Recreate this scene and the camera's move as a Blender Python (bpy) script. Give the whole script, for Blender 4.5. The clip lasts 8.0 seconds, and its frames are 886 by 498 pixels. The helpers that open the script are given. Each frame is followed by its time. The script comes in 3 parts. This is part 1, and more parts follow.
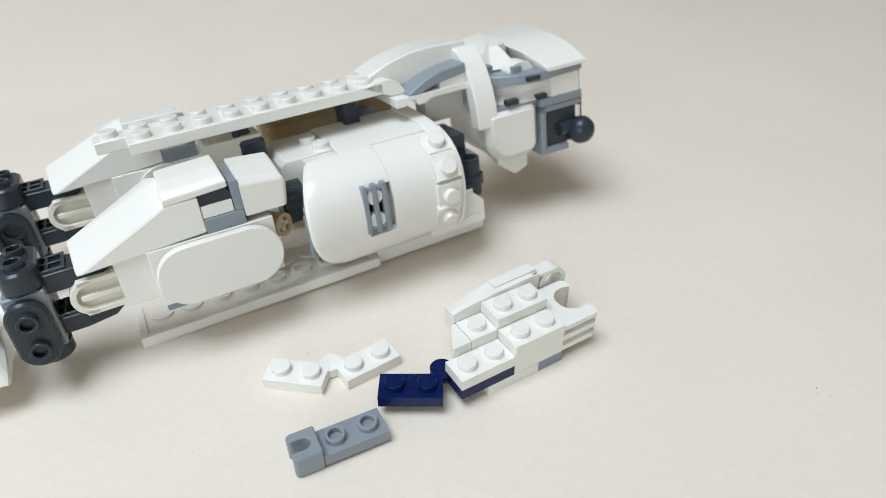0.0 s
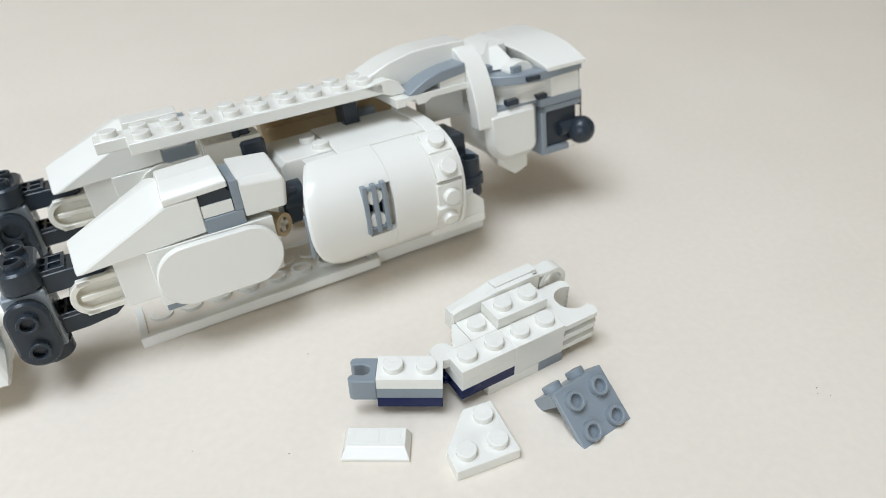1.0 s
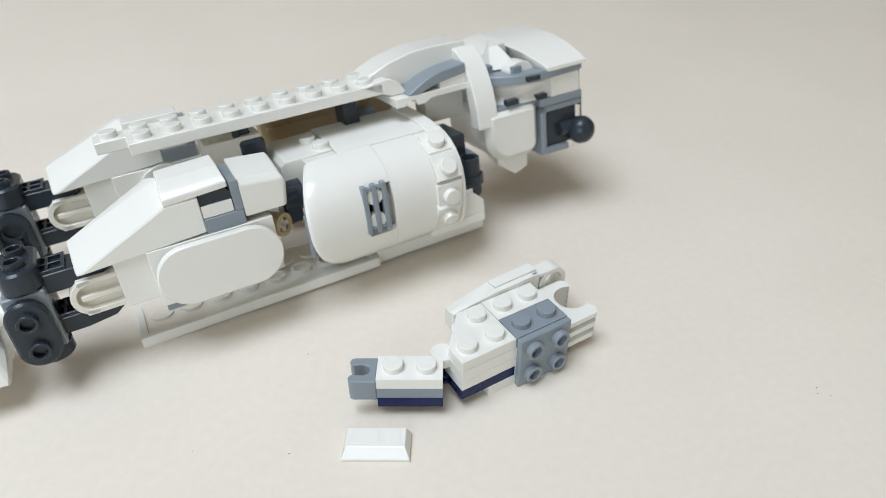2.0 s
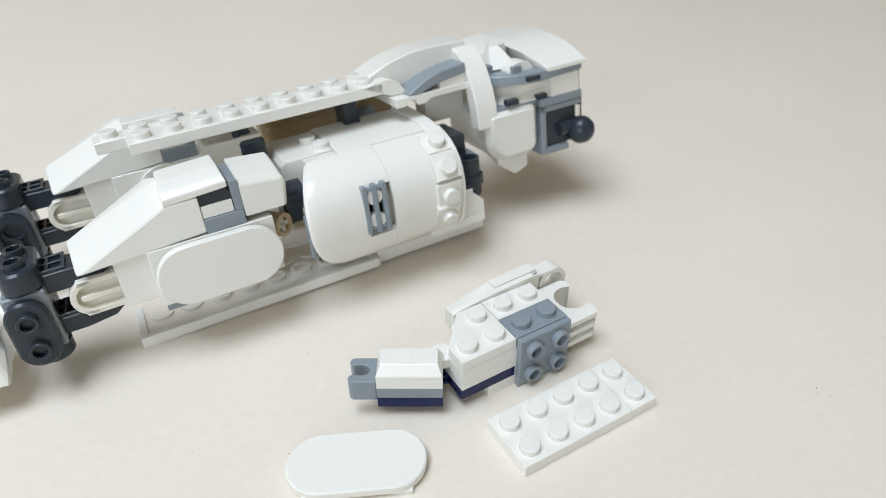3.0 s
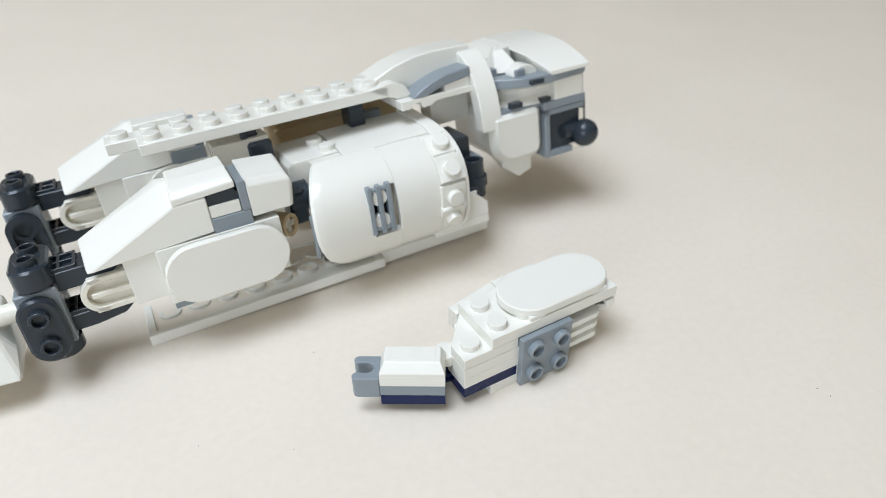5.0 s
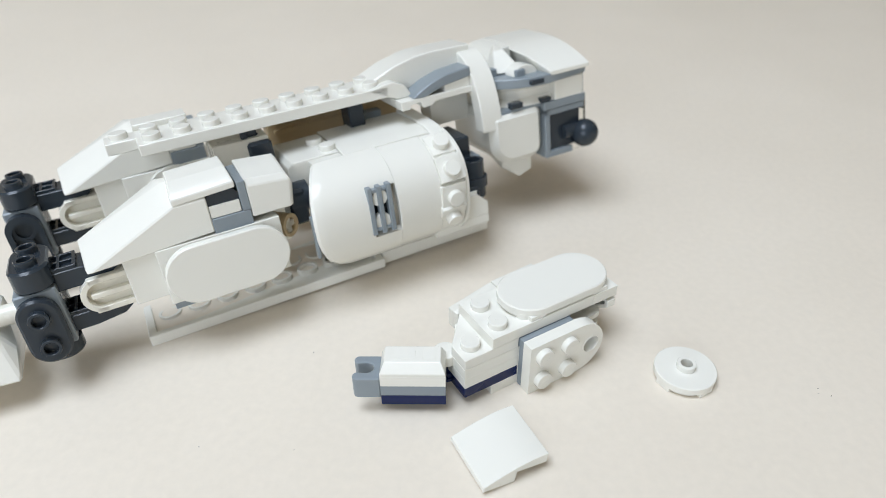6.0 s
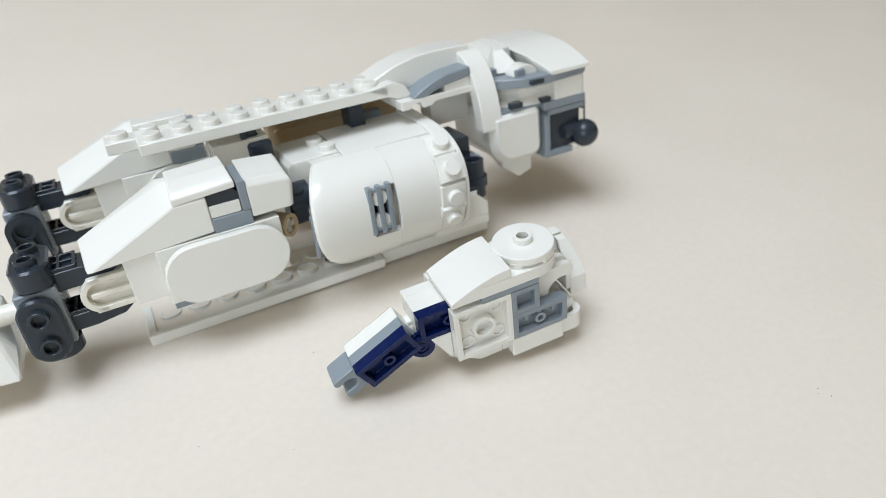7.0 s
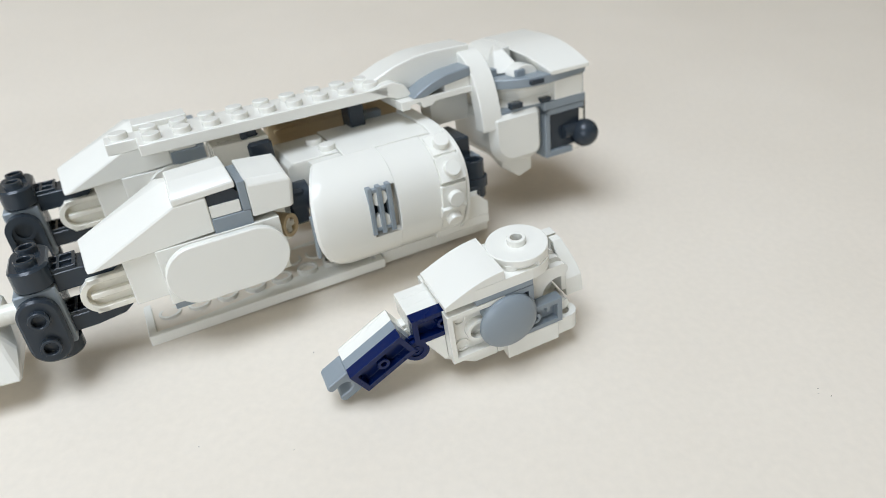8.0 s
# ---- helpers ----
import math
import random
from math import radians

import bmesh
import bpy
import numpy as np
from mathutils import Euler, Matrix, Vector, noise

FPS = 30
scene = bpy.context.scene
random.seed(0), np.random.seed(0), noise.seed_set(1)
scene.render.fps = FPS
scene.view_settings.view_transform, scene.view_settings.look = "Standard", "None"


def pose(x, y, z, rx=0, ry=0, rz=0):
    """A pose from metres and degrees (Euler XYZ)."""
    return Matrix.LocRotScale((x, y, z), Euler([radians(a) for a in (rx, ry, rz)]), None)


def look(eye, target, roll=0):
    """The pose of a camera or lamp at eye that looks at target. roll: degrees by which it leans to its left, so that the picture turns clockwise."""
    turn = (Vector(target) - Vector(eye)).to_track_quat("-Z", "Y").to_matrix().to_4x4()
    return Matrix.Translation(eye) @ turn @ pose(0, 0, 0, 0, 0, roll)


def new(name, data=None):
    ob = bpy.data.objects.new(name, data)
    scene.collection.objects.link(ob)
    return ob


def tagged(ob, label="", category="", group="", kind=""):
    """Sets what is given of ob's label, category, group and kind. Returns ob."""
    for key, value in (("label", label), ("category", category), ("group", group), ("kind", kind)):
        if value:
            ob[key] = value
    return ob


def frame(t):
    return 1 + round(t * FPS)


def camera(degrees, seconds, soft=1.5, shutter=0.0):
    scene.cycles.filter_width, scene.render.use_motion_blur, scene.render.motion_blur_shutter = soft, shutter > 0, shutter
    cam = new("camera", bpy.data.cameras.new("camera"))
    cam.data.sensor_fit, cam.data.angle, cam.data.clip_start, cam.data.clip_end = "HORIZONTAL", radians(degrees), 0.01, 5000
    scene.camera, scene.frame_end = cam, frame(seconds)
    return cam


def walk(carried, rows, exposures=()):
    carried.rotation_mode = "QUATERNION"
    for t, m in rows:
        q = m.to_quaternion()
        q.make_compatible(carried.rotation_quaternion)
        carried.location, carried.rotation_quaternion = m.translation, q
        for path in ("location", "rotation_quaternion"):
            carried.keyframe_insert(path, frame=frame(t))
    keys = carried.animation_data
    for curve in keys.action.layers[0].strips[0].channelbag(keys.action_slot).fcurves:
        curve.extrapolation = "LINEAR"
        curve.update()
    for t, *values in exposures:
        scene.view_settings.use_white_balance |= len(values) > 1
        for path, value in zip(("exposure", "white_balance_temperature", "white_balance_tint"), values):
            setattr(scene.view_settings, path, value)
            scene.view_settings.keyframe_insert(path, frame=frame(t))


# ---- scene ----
MM = 0.001


def at(x, y, z, rx=0, ry=0, rz=0):
    """A pose from millimetres and degrees."""
    return pose(x * MM, y * MM, z * MM, rx, ry, rz)


# camera: held over the table, nudged once between two pictures
cam = camera(67.68, 8.0, soft=0.6)
VIEW_A = pose(0.0, 0.0, 0.13046, 53.598, 0.57, -0.421)
VIEW_B = pose(0.00114, -0.00269, 0.13093, 54.014, 0.779, 0.256)
VIEW_C = pose(0.00094, -0.00271, 0.13063, 54.099, 0.787, 0.201)
cam.data.dof.use_dof, cam.data.dof.focus_distance, cam.data.dof.aperture_fstop = True, 0.163, 13
walk(cam, [(0.0, VIEW_A), (4.5, VIEW_A), (4.6, VIEW_B), (5.3, VIEW_B), (5.5, VIEW_C), (8.0, VIEW_C)],
     exposures=[(0.0, -0.04), (1.0, -0.04), (1.4, -0.09), (1.7, -0.09), (2.8, -0.06), (3.4, -0.02), (4.7, 0.0), (5.8, -0.03), (7.0, -0.05), (7.5, -0.02), (8.0, -0.02)])

# world: dim neutral surroundings; two added, unseen lamps do the work
world = bpy.data.worlds.new("world")
scene.world = world
world.use_nodes = True
world.node_tree.nodes["Background"].inputs["Color"].default_value = (0.9, 0.95, 1.0, 1)
world.node_tree.nodes["Background"].inputs["Strength"].default_value = 0.3


def area_lamp(name, eye, target, sx, sy, watts, colour):
    data = bpy.data.lights.new(name, "AREA")
    data.shape, data.size, data.size_y, data.energy, data.color = "RECTANGLE", sx, sy, watts, colour
    ob = new(name, data)
    ob.matrix_world = look(eye, target)
    return ob


# overhead source added out of view, placed to suit brightness and shadows
area_lamp("added_overhead_glow", (-0.45, -0.15, 1.52), (-0.45, -0.15, 0), 0.9, 0.9, 26.5, (0.738, 0.844, 1.0))
# fill lamp added behind the camera to brighten the front faces
area_lamp("added_front_fill", (-0.75, -1.93, 0.75), (-0.3, 0, 0.2), 1.5, 1.2, 17, (0.738, 0.844, 1.0))


# ---- materials ----
def material(name):
    m = bpy.data.materials.new(name)
    m.use_nodes = True
    return m, m.node_tree, m.node_tree.nodes["Principled BSDF"]


def plastic(name, colour, rough=0.28, spread=0.03, ior=1.5):
    """Moulded plastic: faint tint from piece to piece, handling smears in the gloss, very fine relief."""
    m, nt, b = material(name)
    co = nt.nodes.new("ShaderNodeTexCoord")
    info = nt.nodes.new("ShaderNodeObjectInfo")
    hsv = nt.nodes.new("ShaderNodeHueSaturation")
    val = nt.nodes.new("ShaderNodeMapRange")
    val.inputs["To Min"].default_value, val.inputs["To Max"].default_value = 1 - spread, 1 + spread
    nt.links.new(info.outputs["Random"], val.inputs["Value"])
    nt.links.new(val.outputs["Result"], hsv.inputs["Value"])
    hsv.inputs["Color"].default_value = (*colour, 1)
    smear = nt.nodes.new("ShaderNodeTexNoise")
    smear.inputs["Scale"].default_value, smear.inputs["Detail"].default_value = 140, 4
    rr = nt.nodes.new("ShaderNodeMapRange")
    rr.inputs["To Min"].default_value, rr.inputs["To Max"].default_value = rough - 0.08, rough + 0.12
    nt.links.new(co.outputs["Object"], smear.inputs["Vector"])
    nt.links.new(smear.outputs["Fac"], rr.inputs["Value"])
    nt.links.new(rr.outputs["Result"], b.inputs["Roughness"])
    fine = nt.nodes.new("ShaderNodeTexNoise")
    fine.inputs["Scale"].default_value = 900
    bump = nt.nodes.new("ShaderNodeBump")
    bump.inputs["Strength"].default_value, bump.inputs["Distance"].default_value = 0.03, 0.0004
    nt.links.new(co.outputs["Object"], fine.inputs["Vector"])
    nt.links.new(fine.outputs["Fac"], bump.inputs["Height"])
    nt.links.new(bump.outputs["Normal"], b.inputs["Normal"])
    nt.links.new(hsv.outputs["Color"], b.inputs["Base Color"])
    b.inputs["IOR"].default_value = ior
    return m


WHITE = plastic("white_plastic", (0.83, 0.81, 0.735), 0.14, 0.012)
CREAM = plastic("cream_plastic", (0.85, 0.81, 0.70), 0.25, 0.012)
GREY = plastic("light_grey_plastic", (0.248, 0.284, 0.308), 0.3)
DARK = plastic("dark_grey_plastic", (0.03, 0.039, 0.049), 0.2, 0.03, 1.42)
NAVY = plastic("navy_plastic", (0.001, 0.009, 0.066), 0.24, 0.03, 1.36)
TAN = plastic("tan_plastic", (0.55, 0.42, 0.25), 0.3)


def clear_plastic():
    m, nt, b = material("clear_plastic")
    b.inputs["Base Color"].default_value = (0.97, 0.97, 0.95, 1)
    b.inputs["Roughness"].default_value = 0.04
    b.inputs["Transmission Weight"].default_value = 1.0
    b.inputs["IOR"].default_value = 1.2
    return m


CLEAR = clear_plastic()


def paper_top():
    """Warm off-white table sheet with soft blotches, fibres and a few specks of dust."""
    m, nt, b = material("table_paper")
    co = nt.nodes.new("ShaderNodeTexCoord")

    def noise_tex(scale, detail):
        n = nt.nodes.new("ShaderNodeTexNoise")
        n.inputs["Scale"].default_value, n.inputs["Detail"].default_value = scale, detail
        nt.links.new(co.outputs["Object"], n.inputs["Vector"])
        return n

    blot, grain = noise_tex(14, 3), noise_tex(420, 5)
    ramp = nt.nodes.new("ShaderNodeValToRGB")
    ramp.color_ramp.elements[0].position, ramp.color_ramp.elements[0].color = 0.3, (0.80, 0.717, 0.60, 1)
    ramp.color_ramp.elements[1].position, ramp.color_ramp.elements[1].color = 0.7, (0.83, 0.747, 0.63, 1)
    nt.links.new(blot.outputs["Fac"], ramp.inputs["Fac"])
    mix = nt.nodes.new("ShaderNodeMix")
    mix.data_type, mix.blend_type = "RGBA", "MULTIPLY"
    mix.inputs["Factor"].default_value = 0.10
    nt.links.new(ramp.outputs["Color"], mix.inputs["A"])
    nt.links.new(grain.outputs["Fac"], mix.inputs["B"])
    nt.links.new(mix.outputs["Result"], b.inputs["Base Color"])
    bump = nt.nodes.new("ShaderNodeBump")
    bump.inputs["Strength"].default_value, bump.inputs["Distance"].default_value = 0.06, 0.0003
    nt.links.new(grain.outputs["Fac"], bump.inputs["Height"])
    nt.links.new(bump.outputs["Normal"], b.inputs["Normal"])
    b.inputs["Roughness"].default_value = 0.62
    return m


PAPER = paper_top()


def plain(name, colour, rough, scale, spread):
    m, nt, b = material(name)
    co = nt.nodes.new("ShaderNodeTexCoord")
    n = nt.nodes.new("ShaderNodeTexNoise")
    n.inputs["Scale"].default_value, n.inputs["Detail"].default_value = scale, 6
    ramp = nt.nodes.new("ShaderNodeValToRGB")
    ramp.color_ramp.elements[0].color = (*[c * (1 - spread) for c in colour], 1)
    ramp.color_ramp.elements[1].color = (*[min(1, c * (1 + spread)) for c in colour], 1)
    nt.links.new(co.outputs["Object"], n.inputs["Vector"])
    nt.links.new(n.outputs["Fac"], ramp.inputs["Fac"])
    nt.links.new(ramp.outputs["Color"], b.inputs["Base Color"])
    b.inputs["Roughness"].default_value = rough
    return m


# wall colour made warm so that its bounce tints the shade on the table
WALLPAINT = plain("wall_paint", (0.80, 0.725, 0.59), 0.85, 8, 0.04)
FLOORWOOD = plain("floor_wood", (0.32, 0.22, 0.14), 0.5, 5, 0.2)
DUST = plain("dust_fibre", (0.09, 0.08, 0.075), 0.9, 300, 0.3)
GLOWMAT, glow_tree, glow_bsdf = material("lamp_diffuser")
glow_bsdf.inputs["Base Color"].default_value = (0.9, 0.9, 0.88, 1)
glow_bsdf.inputs["Emission Color"].default_value = (0.9, 0.95, 1.0, 1)
glow_bsdf.inputs["Emission Strength"].default_value = 0.4


# ---- mesh tools (millimetres) ----
def soften(bm, width, angle=25):
    if width <= 0:
        return
    bmesh.ops.recalc_face_normals(bm, faces=bm.faces[:])
    edges = [e for e in bm.edges if len(e.link_faces) == 2 and e.calc_face_angle(0) > radians(angle)]
    bmesh.ops.bevel(bm, geom=edges, offset=width, segments=1, affect="EDGES", clamp_overlap=True)


def merge(bm, piece, m=None):
    if m is not None:
        bmesh.ops.transform(piece, matrix=m, verts=piece.verts[:])
    bmesh.ops.recalc_face_normals(piece, faces=piece.faces[:])
    me = bpy.data.meshes.new("tmp")
    piece.to_mesh(me)
    piece.free()
    bm.from_mesh(me)
    bpy.data.meshes.remove(me)


TURN = {"z": Matrix.Identity(4),
        "y": Matrix(((1, 0, 0, 0), (0, 0, 1, 0), (0, 1, 0, 0), (0, 0, 0, 1))),
        "x": Matrix(((0, 0, 1, 0), (1, 0, 0, 0), (0, 1, 0, 0), (0, 0, 0, 1)))}


def prism(bm, pts, a, b, axis="z", bev=0.15, hollow=0.0, roof=1.0, m=None):
    """pts in the two other axes, drawn from a to b along axis; hollow: wall thickness of an open underside at a."""
    p = bmesh.new()
    lo = [p.verts.new((x, y, a)) for x, y in pts]
    hi = [p.verts.new((x, y, b)) for x, y in pts]
    n = len(pts)
    under = p.faces.new(lo[::-1])
    p.faces.new(hi)
    for i in range(n):
        p.faces.new((lo[i], lo[(i + 1) % n], hi[(i + 1) % n], hi[i]))
    bmesh.ops.recalc_face_normals(p, faces=p.faces[:])
    if hollow:
        bmesh.ops.inset_region(p, faces=[under], thickness=hollow, use_even_offset=True)
        made = bmesh.ops.extrude_face_region(p, geom=[under])
        floor_face = [g for g in made["geom"] if isinstance(g, bmesh.types.BMFace)]
        if under.is_valid and under not in floor_face:
            p.faces.remove(under)
        bmesh.ops.translate(p, verts=floor_face[0].verts[:], vec=(0, 0, (b - a) - math.copysign(roof, b - a)))
    soften(p, bev)
    bmesh.ops.transform(p, matrix=TURN[axis], verts=p.verts[:])
    merge(bm, p, m)


def pierced(bm, outer, inner, a, b, axis="z", m=None):
    """A flat piece of outline outer with a hole of outline inner going through it."""
    p = bmesh.new()
    edges = []
    for loop in (outer, inner):
        vs = [p.verts.new((x, y, a)) for x, y in loop]
        edges += [p.edges.new((vs[i], vs[(i + 1) % len(vs)])) for i in range(len(vs))]
    bmesh.ops.triangle_fill(p, use_beauty=True, use_dissolve=False, edges=edges)
    made = bmesh.ops.extrude_face_region(p, geom=p.faces[:])
    bmesh.ops.translate(p, verts=[v for v in made["geom"] if isinstance(v, bmesh.types.BMVert)], vec=(0, 0, b - a))
    bmesh.ops.transform(p, matrix=TURN[axis], verts=p.verts[:])
    merge(bm, p, m)


def box(bm, x0, x1, y0, y1, z0, z1, bev=0.15, hollow=0.0, m=None):
    prism(bm, [(x0, y0), (x1, y0), (x1, y1), (x0, y1)], z0, z1, "z", bev, hollow, 1.0, m)


def hull(bm, pts, bev=0.2, m=None):
    p = bmesh.new()
    for q in pts:
        p.verts.new(q)
    bmesh.ops.convex_hull(p, input=p.verts[:])
    bmesh.ops.dissolve_limit(p, angle_limit=radians(3), verts=p.verts[:], edges=p.edges[:])
    soften(p, bev, 15)
    merge(bm, p, m)


def lathe(bm, prof, m=None, seg=24):
    p = bmesh.new()
    rings = []
    for r, z in prof:
        if r < 1e-6:
            rings.append([p.verts.new((0, 0, z))])
        else:
            rings.append([p.verts.new((r * math.cos(2 * math.pi * k / seg), r * math.sin(2 * math.pi * k / seg), z)) for k in range(seg)])
    for a, b in zip(rings, rings[1:]):
        for k in range(seg):
            j = (k + 1) % seg
            if len(a) == 1 and len(b) > 1:
                p.faces.new((a[0], b[k], b[j]))
            elif len(b) == 1 and len(a) > 1:
                p.faces.new((a[k], a[j], b[0]))
            elif len(a) > 1:
                p.faces.new((a[k], a[j], b[j], b[k]))
    merge(bm, p, m)


def go(x, y, z, rx=0, ry=0, rz=0):
    """A placement inside a mesh, in millimetres."""
    return pose(x, y, z, rx, ry, rz)


FRONT = (90, 0, 0)       # turns +z to -y
RIGHT = (0, 90, 0)       # turns +z to +x


PENDING = []             # studs of the mesh in hand: where, hollow or not, with its moulded mark or not
STUD_MESHES = {}


def stud(bm, x, y, z, turn=(0, 0, 0), hollow=False, mark=True, m=None):
    """Notes a stud; part() then sets it on its piece as a small mesh of its own."""
    w = go(x, y, z, *turn)
    PENDING.append((m @ w if m is not None else w, hollow, mark))


def stud_mesh(hollow, mark, mat):
    key = (hollow, mark, mat.name)
    if key not in STUD_MESHES:
        bm = bmesh.new()
        if hollow:
            lathe(bm, [(2.45, -0.05), (2.45, 1.45), (2.3, 1.7), (1.75, 1.7), (1.6, 1.55), (1.6, 0.1), (0, 0.1)])
        else:
            lathe(bm, [(2.45, -0.05), (2.45, 1.5), (2.28, 1.7), (0, 1.7)])
            if mark:
                for k in range(4):
                    box(bm, -1.25 + 0.68 * k, -0.8 + 0.68 * k, -0.4, 0.4, 1.65, 1.74, 0.02)
        bmesh.ops.scale(bm, vec=(MM, MM, MM), verts=bm.verts[:])
        me = bpy.data.meshes.new("stud")
        bm.to_mesh(me)
        bm.free()
        me.materials.append(mat)
        me.polygons.foreach_set("use_smooth", [True] * len(me.polygons))
        me.set_sharp_from_angle(angle=radians(19))
        STUD_MESHES[key] = me
    return STUD_MESHES[key]


def tube_mesh(h, ro, ri, mat):
    key = (h, ro, ri, mat.name)
    if key not in STUD_MESHES:
        bm = bmesh.new()
        lathe(bm, [(ri, h), (ri, 0), (ro, 0), (ro, h), (ri, h)], None, 20)
        bmesh.ops.scale(bm, vec=(MM, MM, MM), verts=bm.verts[:])
        me = bpy.data.meshes.new("tube")
        bm.to_mesh(me)
        bm.free()
        me.materials.append(mat)
        me.polygons.foreach_set("use_smooth", [True] * len(me.polygons))
        me.set_sharp_from_angle(angle=radians(19))
        STUD_MESHES[key] = me
    return STUD_MESHES[key]


def set_tube(x, y, z0, z1, ro=3.25, ri=2.35, m=None):
    """Notes a tube of a plate's underside, a small mesh of its own like the studs."""
    w = go(x, y, z0)
    PENDING.append((m @ w if m is not None else w, (round(z1 - z0, 3), ro, ri), "tube"))


def tube(bm, x, y, z0, z1, ro=3.25, ri=2.45, turn=(0, 0, 0), m=None, seg=24):
    w = go(x, y, z0, *turn)
    if m is not None:
        w = m @ w
    h = z1 - z0
    lathe(bm, [(ri, h), (ri, 0), (ro, 0), (ro, h), (ri, h)], w, seg)


def plate(bm, nx, ny, h=3.2, hollow_studs=False, studs=True, mark=True, m=None):
    """A studded plate: x 0..8nx, y -8ny..0, z 0..h, open below with its tubes."""
    g = 0.03
    box(bm, g, 8 * nx - g, -8 * ny + g, -g, 0, h, 0.06, 1.45, m)
    if studs:
        for i in range(nx):
            for j in range(ny):
                stud(bm, 4 + 8 * i, -4 - 8 * j, h, hollow=hollow_studs, mark=mark, m=m)
    for i in range(1, nx):
        if ny == 1:
            set_tube(8 * i, -4, 0.1, h - 0.8, 1.6, 0.8, m)
        for j in range(1, ny):
            set_tube(8 * i, -8 * j, 0.1, h - 0.8, m=m)
    if nx == 1:
        for j in range(1, ny):
            set_tube(4, -8 * j, 0.1, h - 0.8, 1.6, 0.8, m)


def arc(cx, cy, rx, ry, a0, a1, n):
    return [(cx + rx * math.cos(radians(a0 + (a1 - a0) * k / n)), cy + ry * math.sin(radians(a0 + (a1 - a0) * k / n))) for k in range(n + 1)]


def stadium(cx, cy, half, r, n=14, upright=False):
    pts = arc(half, 0, r, r, -90, 90, n) + arc(-half, 0, r, r, 90, 270, n)
    return [(cx - q, cy + p) if upright else (cx + p, cy + q) for p, q in pts]


def ball(bm, r, m, seg=24):
    lathe(bm, [(r * math.sin(math.pi * k / 14), -r * math.cos(math.pi * k / 14)) for k in range(15)], m, seg)


def part(name, bm, mat, parent=None, label=""):
    bmesh.ops.scale(bm, vec=(MM, MM, MM), verts=bm.verts[:])
    me = bpy.data.meshes.new(name)
    bm.to_mesh(me)
    bm.free()
    me.materials.append(mat)
    me.polygons.foreach_set("use_smooth", [True] * len(me.polygons))
    me.set_sharp_from_angle(angle=radians(19))
    ob = new(name, me)
    ob.parent = parent
    if label:
        tagged(ob, label)
    for w, hollow, mark in PENDING:
        knob = new("tube", tube_mesh(*hollow, mat)) if mark == "tube" else new("stud", stud_mesh(hollow, mark, mat))
        knob.parent = ob
        knob.matrix_basis = Matrix.Translation(w.translation * MM) @ w.to_3x3().to_4x4()
    PENDING.clear()
    return ob


def thing(name, label, category, m, group=""):
    ob = new(name)
    ob.empty_display_size = 0.01
    ob.matrix_basis = m
    return tagged(ob, label, category, group)


# ---- the room: unseen, added round the table to close it and bounce light ----
def slab(name, x0, x1, y0, y1, z0, z1, mat, label, category="", kind="structure"):
    bm = bmesh.new()
    box(bm, x0, x1, y0, y1, z0, z1, 0)
    return tagged(part(name, bm, mat), label, category, "", kind)


slab("floor", -2000, 2000, -2000, 2500, -800, -750, FLOORWOOD, "brown wooden room floor under the table", "floor")
slab("ceiling", -2000, 2000, -2000, 2500, 1650, 1700, WALLPAINT, "unseen painted ceiling added to bounce warm light", "ceiling")
slab("wall_north", -2000, 2000, 2500, 2600, -800, 1700, WALLPAINT, "unseen painted wall added to bounce warm light", "wall")
slab("wall_west", -2100, -2000, -2100, 2600, -800, 1700, WALLPAINT, "unseen painted wall added to bounce warm light", "wall")
slab("wall_east", 2000, 2100, -2100, 2600, -800, 1700, WALLPAINT, "unseen painted wall added to bounce warm light", "wall")


# unseen wall; its opening is made up to hold the front fill lamp
def south_wall():
    bm = bmesh.new()
    for x0, x1, z0, z1 in ((-2000, -1500, -800, 1700), (0, 2000, -800, 1700), (-1500, 0, -800, 150), (-1500, 0, 1350, 1700)):
        box(bm, x0, x1, -2100, -2000, z0, z1, 0)
    tagged(part("wall_south", bm, WALLPAINT), "unseen painted wall with an opening added for the front fill lamp", "wall", "", "structure")


south_wall()


# unseen fixture, added to go with the overhead lamp
def added_ceiling_lamp():
    lamp = thing("added_ceiling_light", "unseen flat white ceiling light with a glowing diffuser, added as overhead source", "lamp", at(-450, -150, 1650))
    bm = bmesh.new()
    prism(bm, [(-490, -490), (490, -490), (490, 490), (-490, 490)], -90, 0, "z", 3, 20, 20)
    part("frame", bm, WALLPAINT, lamp)
    bm = bmesh.new()
    box(bm, -465, 465, -465, 465, -60, -50, 2)
    part("diffuser", bm, GLOWMAT, lamp, "glowing white diffuser")


added_ceiling_lamp()


def table():
    t = thing("table", "table with a warm off-white paper top", "table", at(0, 200, 0))
    bm = bmesh.new()
    box(bm, -1100, 1100, -650, 950, -28, 0, 2)
    part("tabletop", bm, PAPER, t)
    for x in (-1040, 1040):
        for y in (-590, 890):
            bm = bmesh.new()
            box(bm, x - 25, x + 25, y - 25, y + 25, -750, -28, 2)
            part("leg", bm, WALLPAINT, t)


table()


# ---- the brick-built arm and its loose pieces ----
ARM = at(8.4, 125.91, 0, 0, 0, 30.83)                 # the arm lying flat
FORE = at(-16.3, 115.7, 0, 0, 0, -0.93)              # the bent forearm lying flat
FORE_IN_ARM = ARM.inverted() @ FORE


def flipped(x, y, z, rz, rx, ry):
    return at(x, y, z, 0, 0, rz) @ at(0, 0, 0, rx, ry, 0) @ at(0, 0, 0, -90, 0, 0)


